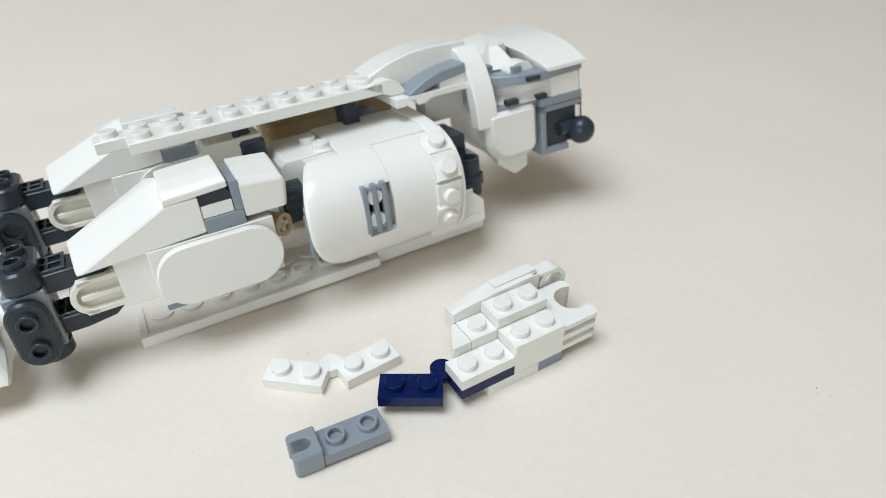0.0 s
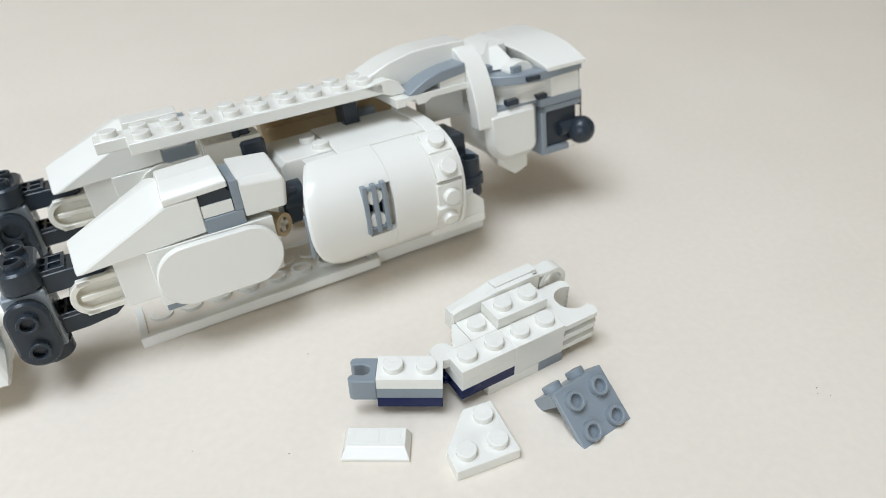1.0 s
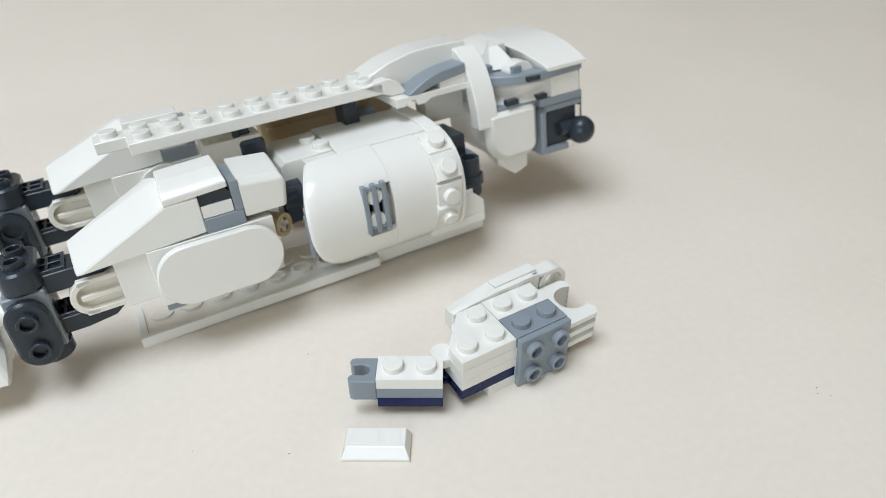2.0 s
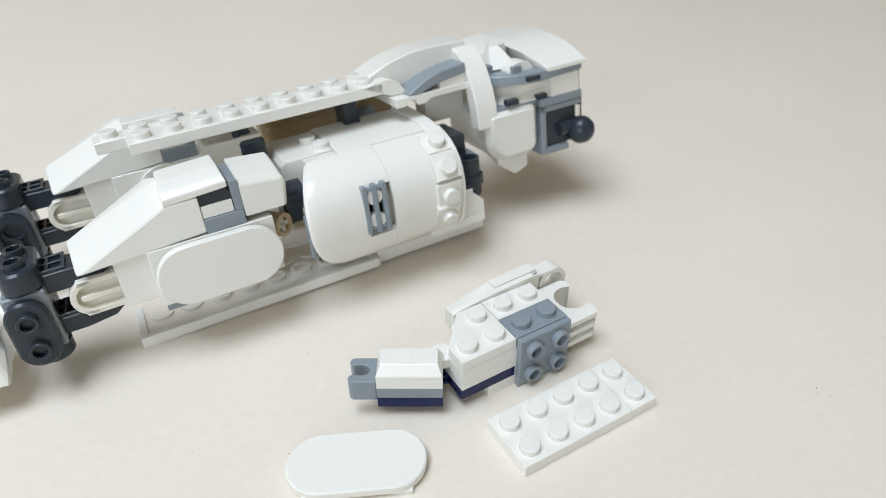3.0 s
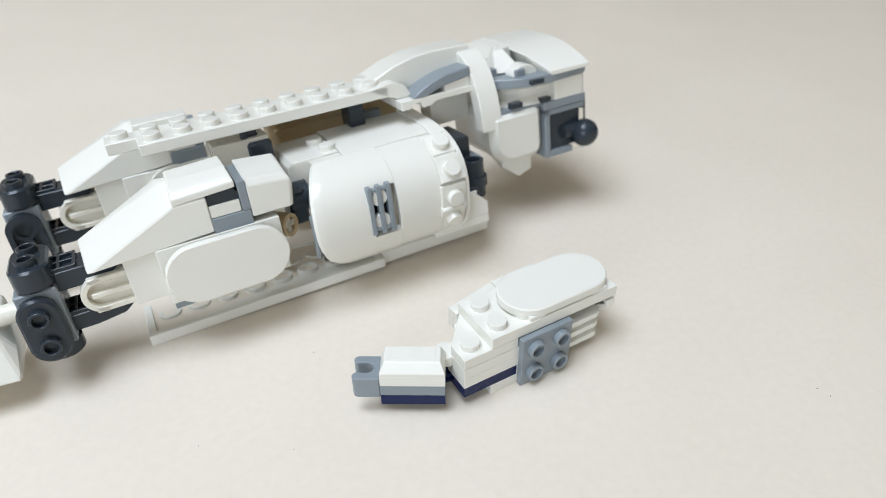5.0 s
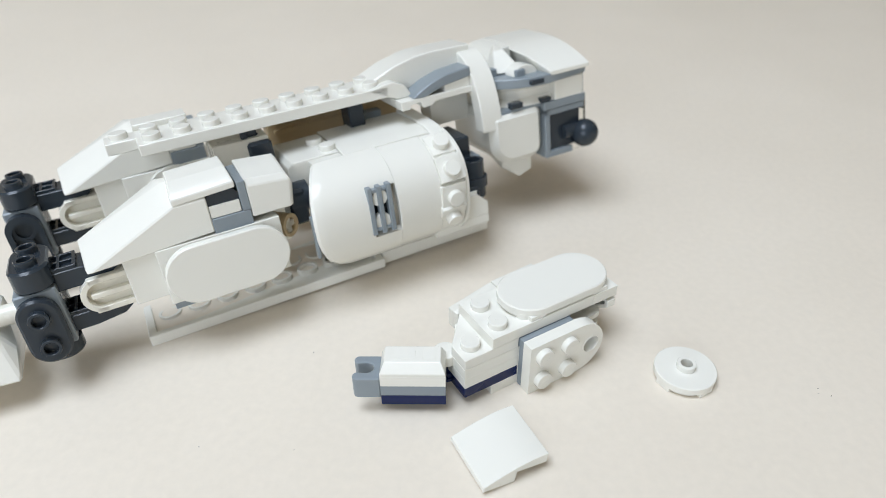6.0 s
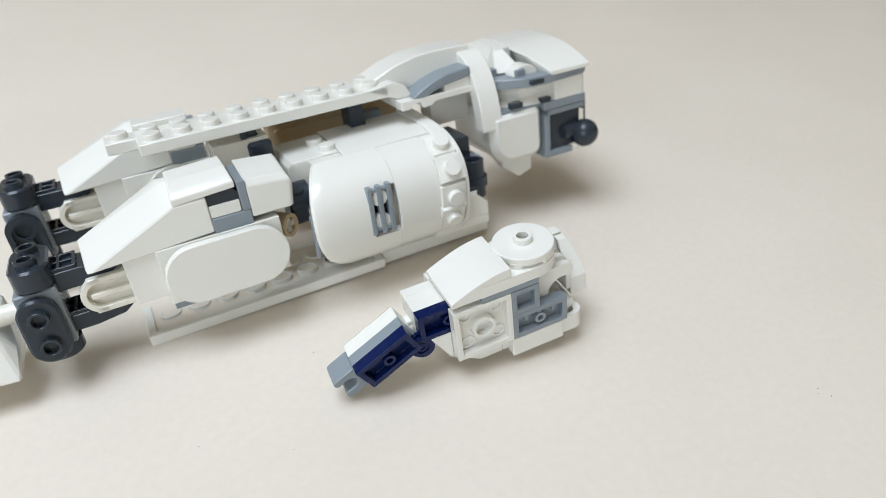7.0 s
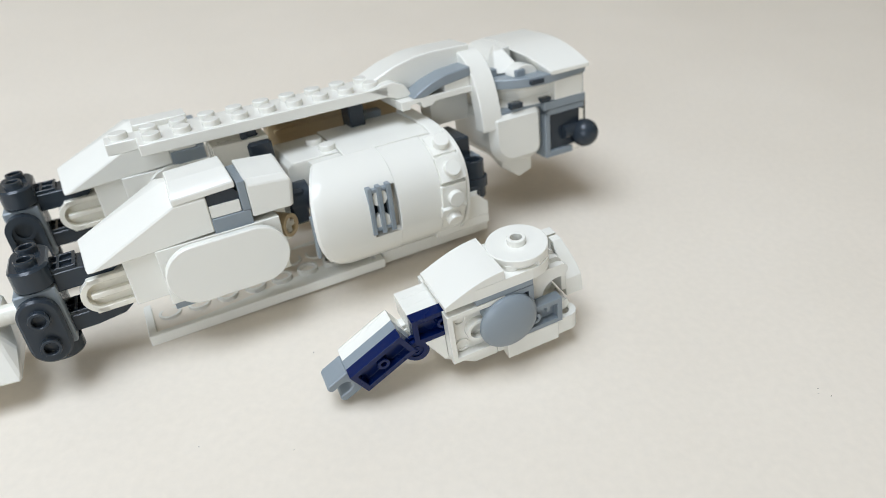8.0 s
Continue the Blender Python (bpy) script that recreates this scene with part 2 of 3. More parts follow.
FORE_UP = FORE_IN_ARM @ at(0.09, 0.11, -0.7, 2.93, 1.3, 4.8)   # the wrist gives a little once the arm is turned
ARM_UP = flipped(6.3, 118.9, 12.3, 23.7, -1.6, -5.8)
ARM_UP2 = flipped(4.9, 117.9, 12.35, 23.8, -1.8, -6.4)


def socket(bm, x0, x1, y0, y1, z0, z1):
    """A cupped end for a ball: rounded jaws with a round bite, and slots along the flanks."""
    cy, r = (y0 + y1) / 2 + 0.5, 4.6
    cx = x1 - 3.2
    lower = [(x0, y0), (x1 - 2, y0)] + arc(x1 - 2, y0 + 2, 2, 2, -90, 60, 5) + arc(cx, cy, r, r, -55, -180, 10)
    upper = arc(cx, cy, r, r, 180, 55, 10) + arc(x1 - 2, y1 - 2, 2, 2, -60, 90, 5) + [(x0, y1)]
    mid = (z0 + z1) / 2
    for a, b in ((z0, z0 + 1.5), (mid - 0.75, mid + 0.75), (z1 - 1.5, z1)):
        prism(bm, lower + upper[1:], a, b, "z", 0)
    core = [(x0, y0 + 1.3), (x1 - 1.0, y0 + 1.6)] + arc(cx, cy, r + 0.06, r + 0.06, -55, -180, 10) + arc(cx, cy, r + 0.06, r + 0.06, 180, 55, 10) + [(x1 - 1.0, y1 - 1.6), (x0, y1 - 1.3)]
    prism(bm, core, z0 + 0.3, z1 - 0.3, "z", 0)


def knuckle(bm, x, y, z0, z1, r=3.1, m=None):
    lathe(bm, [(0, z0 + 0.35), (0.7, z0 + 0.35), (0.7, z0), (1.3, z0), (1.3, z0 + 0.35), (1.9, z0 + 0.35), (1.9, z0), (r - 0.15, z0), (r, z0 + 0.15), (r, z1 - 0.15), (r - 0.15, z1), (0, z1)], (m or Matrix.Identity(4)) @ go(x, y, 0))


def build_arm():
    arm = thing("toy_arm", "half-built white brick arm with a navy hinged wrist", "toy", ARM)
    bm = bmesh.new()
    plate(bm, 2, 1, m=go(-12, -4, 3.2))
    box(bm, -12, -8.6, -5, -2.6, 3.6, 6.0, 0.1)
    knuckle(bm, -12.0, -2.4, 3.25, 4.4, 3.1)
    knuckle(bm, -12.0, -2.4, 5.2, 6.3, 3.1)
    part("hinge_plate", bm, NAVY, arm, "navy hinge plate")
    bm = bmesh.new()
    plate(bm, 2, 1, m=FORE_MM @ go(0, 0, 3.2))
    box(bm, 13.6, 16.4, -1.6, 1.2, 4.5, 5.1, 0.05, 0, FORE_MM)
    knuckle(bm, -12.0, -2.4, 4.45, 5.15, 2.9)
    wrist = part("wrist_plate", bm, NAVY, arm, "navy hinge plate")
    bm = bmesh.new()
    plate(bm, 2, 1, m=go(-12, -4, 6.4))
    part("plate", bm, WHITE, arm)
    bm = bmesh.new()
    plate(bm, 2, 2, m=go(-4, 4, 0))
    for x in (3.7, 12.3):
        for y in (-3.7, -12.3):
            set_tube(x, y, 1.75, 2.25, 1.9, 1.3, go(-4, 4, 0))
    part("plate", bm, WHITE, arm)
    bm = bmesh.new()
    box(bm, 4.05, 19.9, -11.95, -4.05, 3.2, 12.8)
    stud(bm, 8, -8, 12.8)
    stud(bm, 16, -8, 12.8)
    part("brick", bm, WHITE, arm)
    for x0, nx, y0 in ((12, 1, -4), (12, 2, 4)):
        bm = bmesh.new()
        plate(bm, nx, 1, studs=False, m=go(x0, y0, 0))
        if nx == 2:
            for k in (4, 8, 12):
                box(bm, x0 + k - 0.5, x0 + k + 0.5, y0 - 6.6, y0 - 4.5, 0.4, 2.4, 0.05)
        part("plate", bm, GREY, arm, "light grey plate")
    bm = bmesh.new()
    box(bm, -3.95, 3.95, -3.95, 3.95, 3.2, 12.8)
    stud(bm, 0, 0, 12.8)
    part("brick", bm, WHITE, arm)
    bm = bmesh.new()
    prism(bm, [(-4.05, -3.95), (-4.05, 3.95), (-5.2, 3.95), (-9.6, -3.95)], 3.2, 12.6, "z", 0.15)
    part("slope", bm, WHITE, arm)
    bm = bmesh.new()
    box(bm, 4.05, 19.9, -3.95, 3.95, 3.2, 12.7)
    part("brick", bm, CREAM, arm, "cream inner brick")
    bm = bmesh.new()
    plate(bm, 2, 1, m=go(4, 4, 12.8))
    part("plate", bm, WHITE, arm)
    bm = bmesh.new()
    prism(bm, [(-4.4, 9.6), (-4.4, 15.4), (-3, 15.9), (9, 17.2), (21.5, 17.6), (21.5, 12), (9, 10.6)], 4.05, 5.6, "y", 0.12)
    part("slope", bm, WHITE, arm)
    bm = bmesh.new()
    hull(bm, [(-4.4, 5.62, 9.4), (-4.4, 5.62, 15.2), (9.6, 5.62, 17.3), (9.6, 5.62, 3), (3, 5.62, 3),
              (-3.8, 9.4, 8.0), (-3.8, 9.4, 13.7), (9.6, 9.4, 16.9), (9.6, 9.4, 3), (3, 9.4, 3)], 0.15)
    part("curved_slope", bm, WHITE, arm)
    bm = bmesh.new()
    hull(bm, [(9.7, 5.62, 3), (9.7, 5.62, 17.7), (23.4, 5.62, 18.2), (23.4, 5.62, 3),
              (9.7, 9.3, 3), (9.7, 9.3, 17.2), (23.4, 9.3, 17.9), (23.4, 9.3, 3)], 0.15)
    part("curved_slope", bm, WHITE, arm)
    bm = bmesh.new()
    box(bm, 11.5, 26.8, 4.1, 10.1, 0.1, 7.6, 0.2)
    part("brick", bm, WHITE, arm)
    bm = bmesh.new()
    box(bm, 14, 23.6, 4.3, 5.5, 8, 17.2, 0.2)
    tube(bm, 0, 0, 0, 4.4, 4.7, 3.4, m=go(28.6, 8.8, 12.0, 90, 0, 0), seg=28)
    box(bm, 23, 28.6, 4.5, 8.7, 7.35, 8.5, 0.2)
    box(bm, 23, 28.6, 4.5, 8.7, 15.5, 16.65, 0.2)
    box(bm, 21.6, 23.4, 4.5, 8.7, 8.2, 17.2, 0.3)
    part("lug", bm, WHITE, arm, "rounded white end with a round hole")
    bm = bmesh.new()
    pierced(bm, [(26.9, 0.9), (31, 0.9)] + arc(31, 3.8, 2.9, 2.9, -80, 80, 10) + [(31, 6.7), (26.9, 6.7)], arc(30.2, 3.8, 1.7, 1.7, 0, 345, 23), 4.4, 9.6, "y")
    part("lug", bm, WHITE, arm, "rounded white end with a round hole")
    bm = bmesh.new()
    socket(bm, 19.9, 32.0, -11.8, 4.0, 3.4, 11.9)
    part("socket", bm, WHITE, arm, "white cupped ball socket")
    return arm, wrist


FORE_MM = Matrix.Translation(FORE_IN_ARM.translation * 1000) @ FORE_IN_ARM.to_3x3().to_4x4()
toy_arm, wrist_plate = build_arm()


def build_clip_plate():
    t = thing("clip_plate", "light grey 1x2 plate with hollow studs and a clip end", "toy brick", at(-30.9, 99.7, 0.9, 0, 0, 26.3))
    bm = bmesh.new()
    plate(bm, 2, 1, hollow_studs=True)
    part("plate", bm, GREY, t)
    bm = bmesh.new()
    jaw = [(0.2, -8), (0.2, 0), (-5.2, 0)] + arc(-5.4, -1.3, 1.3, 1.3, 90, 250, 6) + arc(-3.6, -4, 2.1, 1.7, 100, -100, 10)[::1] + arc(-5.4, -6.7, 1.3, 1.3, 110, 270, 6)
    prism(bm, jaw, -0.9, 5.7, "z", 0.3, m=go(-0.2, 0, 0))
    part("clip", bm, GREY, t)
    return t


def build_white_hinge():
    t = thing("hinge_plate", "white two-leaf hinge plate with four studs", "toy brick", at(-29.4, 122.6, 0, 0, 0, 34.5))
    bm = bmesh.new()
    plate(bm, 2, 1)
    knuckle(bm, -0.3, 0.8, 0.1, 3.1, 3.1)
    box(bm, 0.2, 3.2, -0.8, 1.4, 0.4, 2.8, 0.1)
    part("leaf", bm, WHITE, t)
    bm = bmesh.new()
    plate(bm, 2, 1)
    box(bm, 13.8, 16.6, -1.0, 1.2, 0.8, 2.6, 0.1)
    leaf = part("leaf", bm, WHITE, t)
    return t, leaf


def build_bevel_tile():
    t = thing("bevelled_tile", "white two-stud tile with slanting sides", "toy brick", at(-24.05, 102.2, 0, 0, 0, -1.5))
    bm = bmesh.new()
    hull(bm, [(x, y, 0) for x in (0.05, 15.95) for y in (-7.95, -0.05)] + [(x, y, 0.9) for x in (0.05, 15.95) for y in (-7.95, -0.05)] + [(x, y, 3.2) for x in (1.2, 14.8) for y in (-6.0, -0.6)], 0.12)
    part("tile", bm, WHITE, t)
    bm = bmesh.new()
    box(bm, 3.2, 8.6, -5.0, -1.2, 3.16, 3.27, 0.03)
    box(bm, 10.4, 13.6, -5.0, -1.2, 3.16, 3.27, 0.03)
    part("raised_mark", bm, WHITE, t)
    return t


def build_wedge():
    t = thing("wedge_plate", "white 2x2 plate with one cut corner", "toy brick", ASIDE[0])
    bm = bmesh.new()
    prism(bm, [(-11.95, -11.95), (3.95, -11.95), (3.95, 3.95), (-3.6, 3.95), (-11.95, -5.6)], 0, 3.2, "z", 0.16, 1.4)
    for x, y in ((0, 0), (0, -8), (-8, -8)):
        stud(bm, x, y, 3.2)
    set_tube(-4, -4, 0.1, 2.4)
    part("plate", bm, WHITE, t)
    return t


def build_bracket():
    t = thing("bracket", "light grey angle bracket with hollow studs", "toy brick", ASIDE[1])
    bm = bmesh.new()
    plate(bm, 2, 1, m=go(4, -4, 12.8))
    part("plate", bm, GREY, t)
    bm = bmesh.new()
    box(bm, 4.05, 19.95, -13.8, -12.05, 0, 16, 0.2)
    for x in (8, 16):
        for z in (4, 12):
            stud(bm, x, -13.8, z, FRONT, True)
    part("side_plate", bm, GREY, t)
    return t


def build_plate(nx, ny, label, m, name="plate_brick"):
    t = thing(name, label, "toy brick", m)
    bm = bmesh.new()
    plate(bm, nx, ny)
    part("plate", bm, WHITE, t)
    return t


def build_oval():
    t = thing("oval_tile", "smooth white oval tile with rounded ends", "toy brick", ASIDE[4])
    bm = bmesh.new()
    prism(bm, stadium(0, 0, 8, 8, 16), 0.7, 3.2, "z", 0.3)
    part("tile", bm, WHITE, t)
    bm = bmesh.new()
    prism(bm, stadium(0, 0, 8, 7.4, 14), 0, 0.9, "z", 0.1)
    for x in (-10, 10):
        for y in (-6.9, 6.9):
            box(bm, x - 2.4, x + 2.4, y - 0.8, y + 0.8, 0, 1.2, 0.1)
    part("rim", bm, WHITE, t)
    return t


def build_small_bracket():
    t = thing("small_bracket", "white small angle bracket with two hollow studs", "toy brick", ASIDE[5])
    bm = bmesh.new()
    prism(bm, [(0.05, -7), (1, -7.95), (15.95, -7.95), (15.95, -0.05), (1, -0.05), (0.05, -1)], 0, 1.6, "z", 0.15)
    stud(bm, 4, -4, 1.6, hollow=True)
    stud(bm, 12, -4, 1.6, hollow=True)
    part("plate", bm, WHITE, t)
    bm = bmesh.new()
    box(bm, 14.5, 16, -7.95, -0.05, -8.2, 0, 0.15)
    stud(bm, 16, -4, -3, RIGHT)
    part("flange", bm, WHITE, t)
    return t


def build_tooth():
    """A curved wedge on its side: open towards the flange, drawn in to a narrow tip."""
    t = thing("tooth_slope", "small white tooth-shaped curved slope", "toy brick", ASIDE[6])
    bm = bmesh.new()
    prism(bm, [(2.5, 0.6), (2.5, -8.2), (-3, -7.8), (-6, -6.4), (-9.2, -3.9), (-12.2, -1.6), (-12.2, 0.6)], 16.05, 21.2, "x", 0.15, 1.1)
    box(bm, 16.3, 20.0, -6.2, -5.0, -6.2, -0.3, 0.05)
    for v in bm.verts:
        k = max(0.0, (-1.0 - v.co.y) / 13)
        v.co.x = 16.05 + (v.co.x - 16.05) * (1 - 0.62 * k ** 1.6)
    part("slope", bm, WHITE, t)
    return t


def build_hole_plate():
    t = thing("hole_plate", "white 2x3 plate with a rounded end and a pin hole", "toy brick", ASIDE[7])
    bm = bmesh.new()
    m = go(0, -13.8, 0)
    pts = [(4.05, 0.05), (20, 0.05)] + arc(20, 8, 8, 8, -90, 90, 14) + [(4.05, 15.95)]
    pierced(bm, pts, arc(24, 8, 2.45, 2.45, 0, 345, 23), -3.2, 0, "y", m=m)
    for x in (8, 16):
        for z in (4, 12):
            stud(bm, x, -17, z, FRONT)
    part("plate", bm, WHITE, t)
    bm = bmesh.new()
    lathe(bm, [(2.5, 0.0), (2.9, 0.0), (2.9, 0.12), (2.5, 0.12), (2.5, 0.0)], go(24, -17, 8, *FRONT))
    part("pin_hole", bm, WHITE, t, "round rim of the pin hole")
    return t


def build_disc():
    t = thing("round_tile", "white round tile with a hollow centre stud", "toy brick", ASIDE[8])
    bm = bmesh.new()
    lathe(bm, [(1.5, 3.2), (1.5, 1.2), (7.2, 1.2), (7.9, 1.3), (7.95, 3.0), (7.75, 3.2), (1.5, 3.2)], None, 40)
    lathe(bm, [(6.2, 0), (6.9, 0), (6.9, 1.3), (6.2, 1.3), (6.2, 0)], None, 40)
    for a in (30, 120, 210, 300):
        box(bm, 6.3, 7.7, -2.2, 2.2, 0, 1.4, 0.1, 0, go(0, 0, 0, 0, 0, a))
    part("disc", bm, WHITE, t)
    bm = bmesh.new()
    lathe(bm, [(1.5, 3.1), (2.45, 3.1), (2.45, 4.7), (2.3, 4.9), (1.6, 4.9), (1.5, 4.75), (1.5, 3.1)])
    part("stud", bm, WHITE, t)
    return t


def build_curved_slope():
    t = thing("curved_slope", "smooth white 2x2 curved slope", "toy brick", ASIDE[9])
    bm = bmesh.new()
    top = [(16.4 * k / 12, 1.4 + 4.6 * math.sin(radians(90 * k / 12))) for k in range(13)]
    prism(bm, [(0, 0)] + top + [(16.4, 3.2), (8.4, 3.2), (8.4, 0)], -15.95, -0.05, "y", 0.12)
    part("slope", bm, WHITE, t)
    return t


def build_dish():
    t = thing("round_slider", "light grey round slider plate with domed underside", "toy brick", ASIDE[10])
    bm = bmesh.new()
    prof = [(8 * math.sin(radians(9 * k)), 2.6 - 2.6 * math.cos(radians(9 * k))) for k in range(11)]
    lathe(bm, prof + [(8, 3.0), (7.85, 3.2), (7.3, 3.2), (7.3, 3.0), (0, 3.0)], None, 40)
    part("dome", bm, GREY, t)
    for x in (-4, 4):
        for y in (-4, 4):
            bm = bmesh.new()
            lathe(bm, [(2.5, 2.9), (2.45, 5.4), (2.3, 5.7), (1.75, 5.7), (1.6, 5.5), (1.6, 3.2), (0, 3.2)], go(x, y, 0))
            part("stud", bm, GREY, t)
    return t


# where the loose pieces wait, beside the builder
ASIDE = [at(150 + 42 * (i % 6), -60 - 45 * (i // 6), 0.2) for i in range(12)]
ASIDE[1] = at(205, -60, 14, -52, 0, 30)
ASIDE[5] = at(318, -60, 4.2, 0, -24, 0)
ASIDE[6] = at(130, -110, 8.25)
ASIDE[7] = at(150, -150, -13.75, -90, 0, 0)
clip_plate = build_clip_plate()
white_hinge, hinge_leaf = build_white_hinge()
bevel_tile = build_bevel_tile()
wedge_plate = build_wedge()
bracket = build_bracket()
long_plate = build_plate(4, 2, "plain white 2x4 studded plate", ASIDE[2])
short_plate = build_plate(1, 2, "plain white 1x2 studded plate", ASIDE[3])
oval_tile = build_oval()
small_bracket = build_small_bracket()
tooth_slope = build_tooth()
hole_plate = build_hole_plate()
round_tile = build_disc()
curved_slope = build_curved_slope()
round_slider = build_dish()


# ---- the large unfinished brick model lying on the table ----
MODEL = at(-79.34, 159.18, 51.16, -8.78, -1.41, 28.17)
model = thing("brick_model", "large unfinished white brick-built robot lying on its back", "toy", MODEL)


def piece(name, mat, build, label="", m=None):
    bm = bmesh.new()
    build(bm)
    if m is not None:
        bmesh.ops.transform(bm, matrix=m, verts=bm.verts[:])
        PENDING[:] = [(m @ w, hollow, mark) for w, hollow, mark in PENDING]
    return part(name, bm, mat, model, label)


def top_plate(bm):
    prism(bm, [(-4, -4), (68, -4), (68, 12), (-12, 12), (-12, 4), (-4, 4)], -3.2, 0, "z", 0.2, 1.4)
    for i in range(9):
        stud(bm, 8 * i, 0, 0, mark=False)
    for i in range(-1, 9):
        stud(bm, 8 * i, 8, 0, mark=False)


piece("long_plate", WHITE, top_plate, "long white plate with two rows of studs")
piece("plate", WHITE, lambda bm: box(bm, -4, 11, 12.1, 20, -3, 1.6, 0.2))


def leg(m, near):
    """One thigh with its cover plates, click joint and fist; m shifts the far one."""
    def p(name, mat, build, label=""):
        return piece(name, mat, build, label, m)

    p("thigh_brick", WHITE, lambda bm: (box(bm, -16.5, -8, -23, -8, -35, -22, 0.25), box(bm, -8, 23.5, -21, -8, -38, -22, 0.25)))
    p("plate", WHITE, lambda bm: box(bm, -8.5, 23.8, -24.3, -21, -37.5, -21.6, 0.2))
    p("plate", GREY, lambda bm: box(bm, -8, 2, -23.6, -12, -39.5, -37.6, 0.2), "light grey plate edge")
    if near:
        p("oval_tile", WHITE, lambda bm: (prism(bm, stadium(8, -29.8, 8, 8.2, 18), -27.5, -25.2, "y", 0.35), prism(bm, stadium(8, -29.8, 8, 6.6, 12), -25.3, -24.2, "y", 0)), "smooth white oval tile")
    else:
        p("arch_brick", WHITE, lambda bm: prism(bm, arc(6, -30, 9, 9, 0, 180, 16) + [(-3, -38), (15, -38)], -25.5, -24.2, "y", 0.2), "white arched brick")
    p("wedge_slope", WHITE, lambda bm: hull(bm, [(-24.7, -24, -22.6), (-1, -24, -11.5), (7, -24, -11.5), (7, -24, -21), (-24.7, -15, -16.5), (-2, -15, -7.5), (7, -15, -7.5), (7, -9, -21), (-24.7, -10, -19), (-3, -9, -8)], 0.3), "long white wedge slope")
    if near:
        p("bevelled_tile", WHITE, lambda bm: hull(bm, [(-1.2, -24, -11.5), (14.8, -24, -10.6), (-1.2, -9, -10), (14.8, -9, -10), (-1.2, -24, -9.8), (14.8, -24, -8.9), (-0.4, -19.5, -6.2), (14, -19.5, -5.6), (-0.4, -10.5, -6.2), (14, -10.5, -5.6)], 0.25), "white bevelled tile")
    p("bracket", GREY, lambda bm: (box(bm, 7, 17.2, -24, -10, -21.8, -17.6, 0.2), box(bm, 15.2, 17.4, -24, -9.5, -17.6, -9.4 if near else -11, 0.2)), "light grey bracket")
    p("plate", WHITE, lambda bm: box(bm, 7.1, 15, -23.6, -12, -17.5, -14.2, 0.15))
    p("joint", DARK, lambda bm: lathe(bm, [(0, 0), (4.6, 0), (4.6, 11), (0, 11)], go(11, -12, -14.5, *FRONT)), "dark grey round joint")
    if near:
        p("cover_brick", WHITE, lambda bm: hull(bm, [(17.4, -24, -20), (27.8, -24, -20), (17.4, -24, -11.2), (29.0, -24, -12.2), (29.6, -23, -14), (28.6, -23.2, -20), (17.4, -22.6, -9.6), (28.2, -22.6, -10.6),
                                                    (17.4, -9, -8.2), (28.6, -9, -9.2), (17.4, -9, -20), (29.2, -9, -20)], 0.3), "white chamfered cover brick")
    w = go(24.2, -17.2, -26.8, 90, 0, 38)
    p("pin", TAN, lambda bm: (tube(bm, 0, 0, 0, 4.6, 3.3, 2.3, m=w), box(bm, -4, 1, -3.4, 3.4, -4, 0, 0.3, 0, w)), "tan connector pin")
    p("axle", CREAM, lambda bm: (box(bm, -0.8, 0.8, -2.3, 2.3, -1, 4.0, 0.1, 0, w), box(bm, -2.3, 2.3, -0.8, 0.8, -1, 4.0, 0.1, 0, w)), "cream cross axle")
    p("joint", DARK, lambda bm: (box(bm, 28.5, 33.6, -18, -8, -29, -18.5, 0.8), lathe(bm, [(0, 0), (4.4, 0), (4.4, 6), (0, 6)], go(29, -14, -22, *RIGHT))), "dark grey joint block")

    def fingers(bm):
        prism(bm, stadium(-19.5, -30.4, 4.5, 4.6, 12), -18.6, -9, "y", 0.2)
        for k, z in enumerate((-34.5, -30.4, -26.3)):
            prism(bm, [(-26, z - 0.75), (-15.5, z - 0.75), (-15.5, z + 0.75), (-26, z + 0.75)], -20.6, -18.4, "y", 0.2)
        prism(bm, arc(-23.6, -30.4, 4.9, 4.9, 80, 280, 14) + arc(-23.6, -30.4, 3.4, 3.4, 280, 80, 14), -20.6, -18.4, "y", 0.15)

    # white ribs; the cream tint puts their warm shade into the colour
    p("click_joint", CREAM, fingers, "white ribbed click joint, tinted cream for its warm shade")

    for z0, z1 in ((-27.2, -22.0), (-39.2, -34.6)):
        p("fork_arm", DARK, lambda bm: prism(bm, [(-35, z0), (-27, z0), (-20, z0 + 0.9), (-17.5, z0 + 2.8), (-20, z1 - 0.6), (-27, z1), (-35, z1)], -18.5, -9, "y", 0.3), "dark grey fork arm")
        for x in (-34.8, -31.2, -27.6):
            p("rib", DARK, lambda bm: box(bm, x, x + 0.8, -18.3, -9.2, z1 - 0.1, z1 + 1.0, 0.1))
        for y in (-18.3, -14.2, -10):
            p("rib", DARK, lambda bm: box(bm, -34.6, -27, y, y + 0.8, z1 - 0.1, z1 + 0.96, 0.1))
    p("fork_root", DARK, lambda bm: box(bm, -36.5, -32.4, -18, -9, -36, -25, 0.3))
    p("clear_insert", CLEAR, lambda bm: box(bm, -34.4, -32.2, -19.5, -18.2, -34.5, -27.5, 0.2), "clear plastic insert")
    p("palm_brick", GREY, lambda bm: box(bm, -42, -32.4, -21.2, -6.5, -40.5, -24.2, 0.4), "light grey fist brick")

    def knuckles(bm):
        prism(bm, stadium(-36.6, -14, 4.2, 4.6, 12, True), -24, -18.0, "z", 0.6)
        for y in (-18, -10):
            stud(bm, -36.6, y, -18.0, hollow=True)

    p("round_plate", DARK, knuckles, "dark grey round-ended plate with hollow studs")

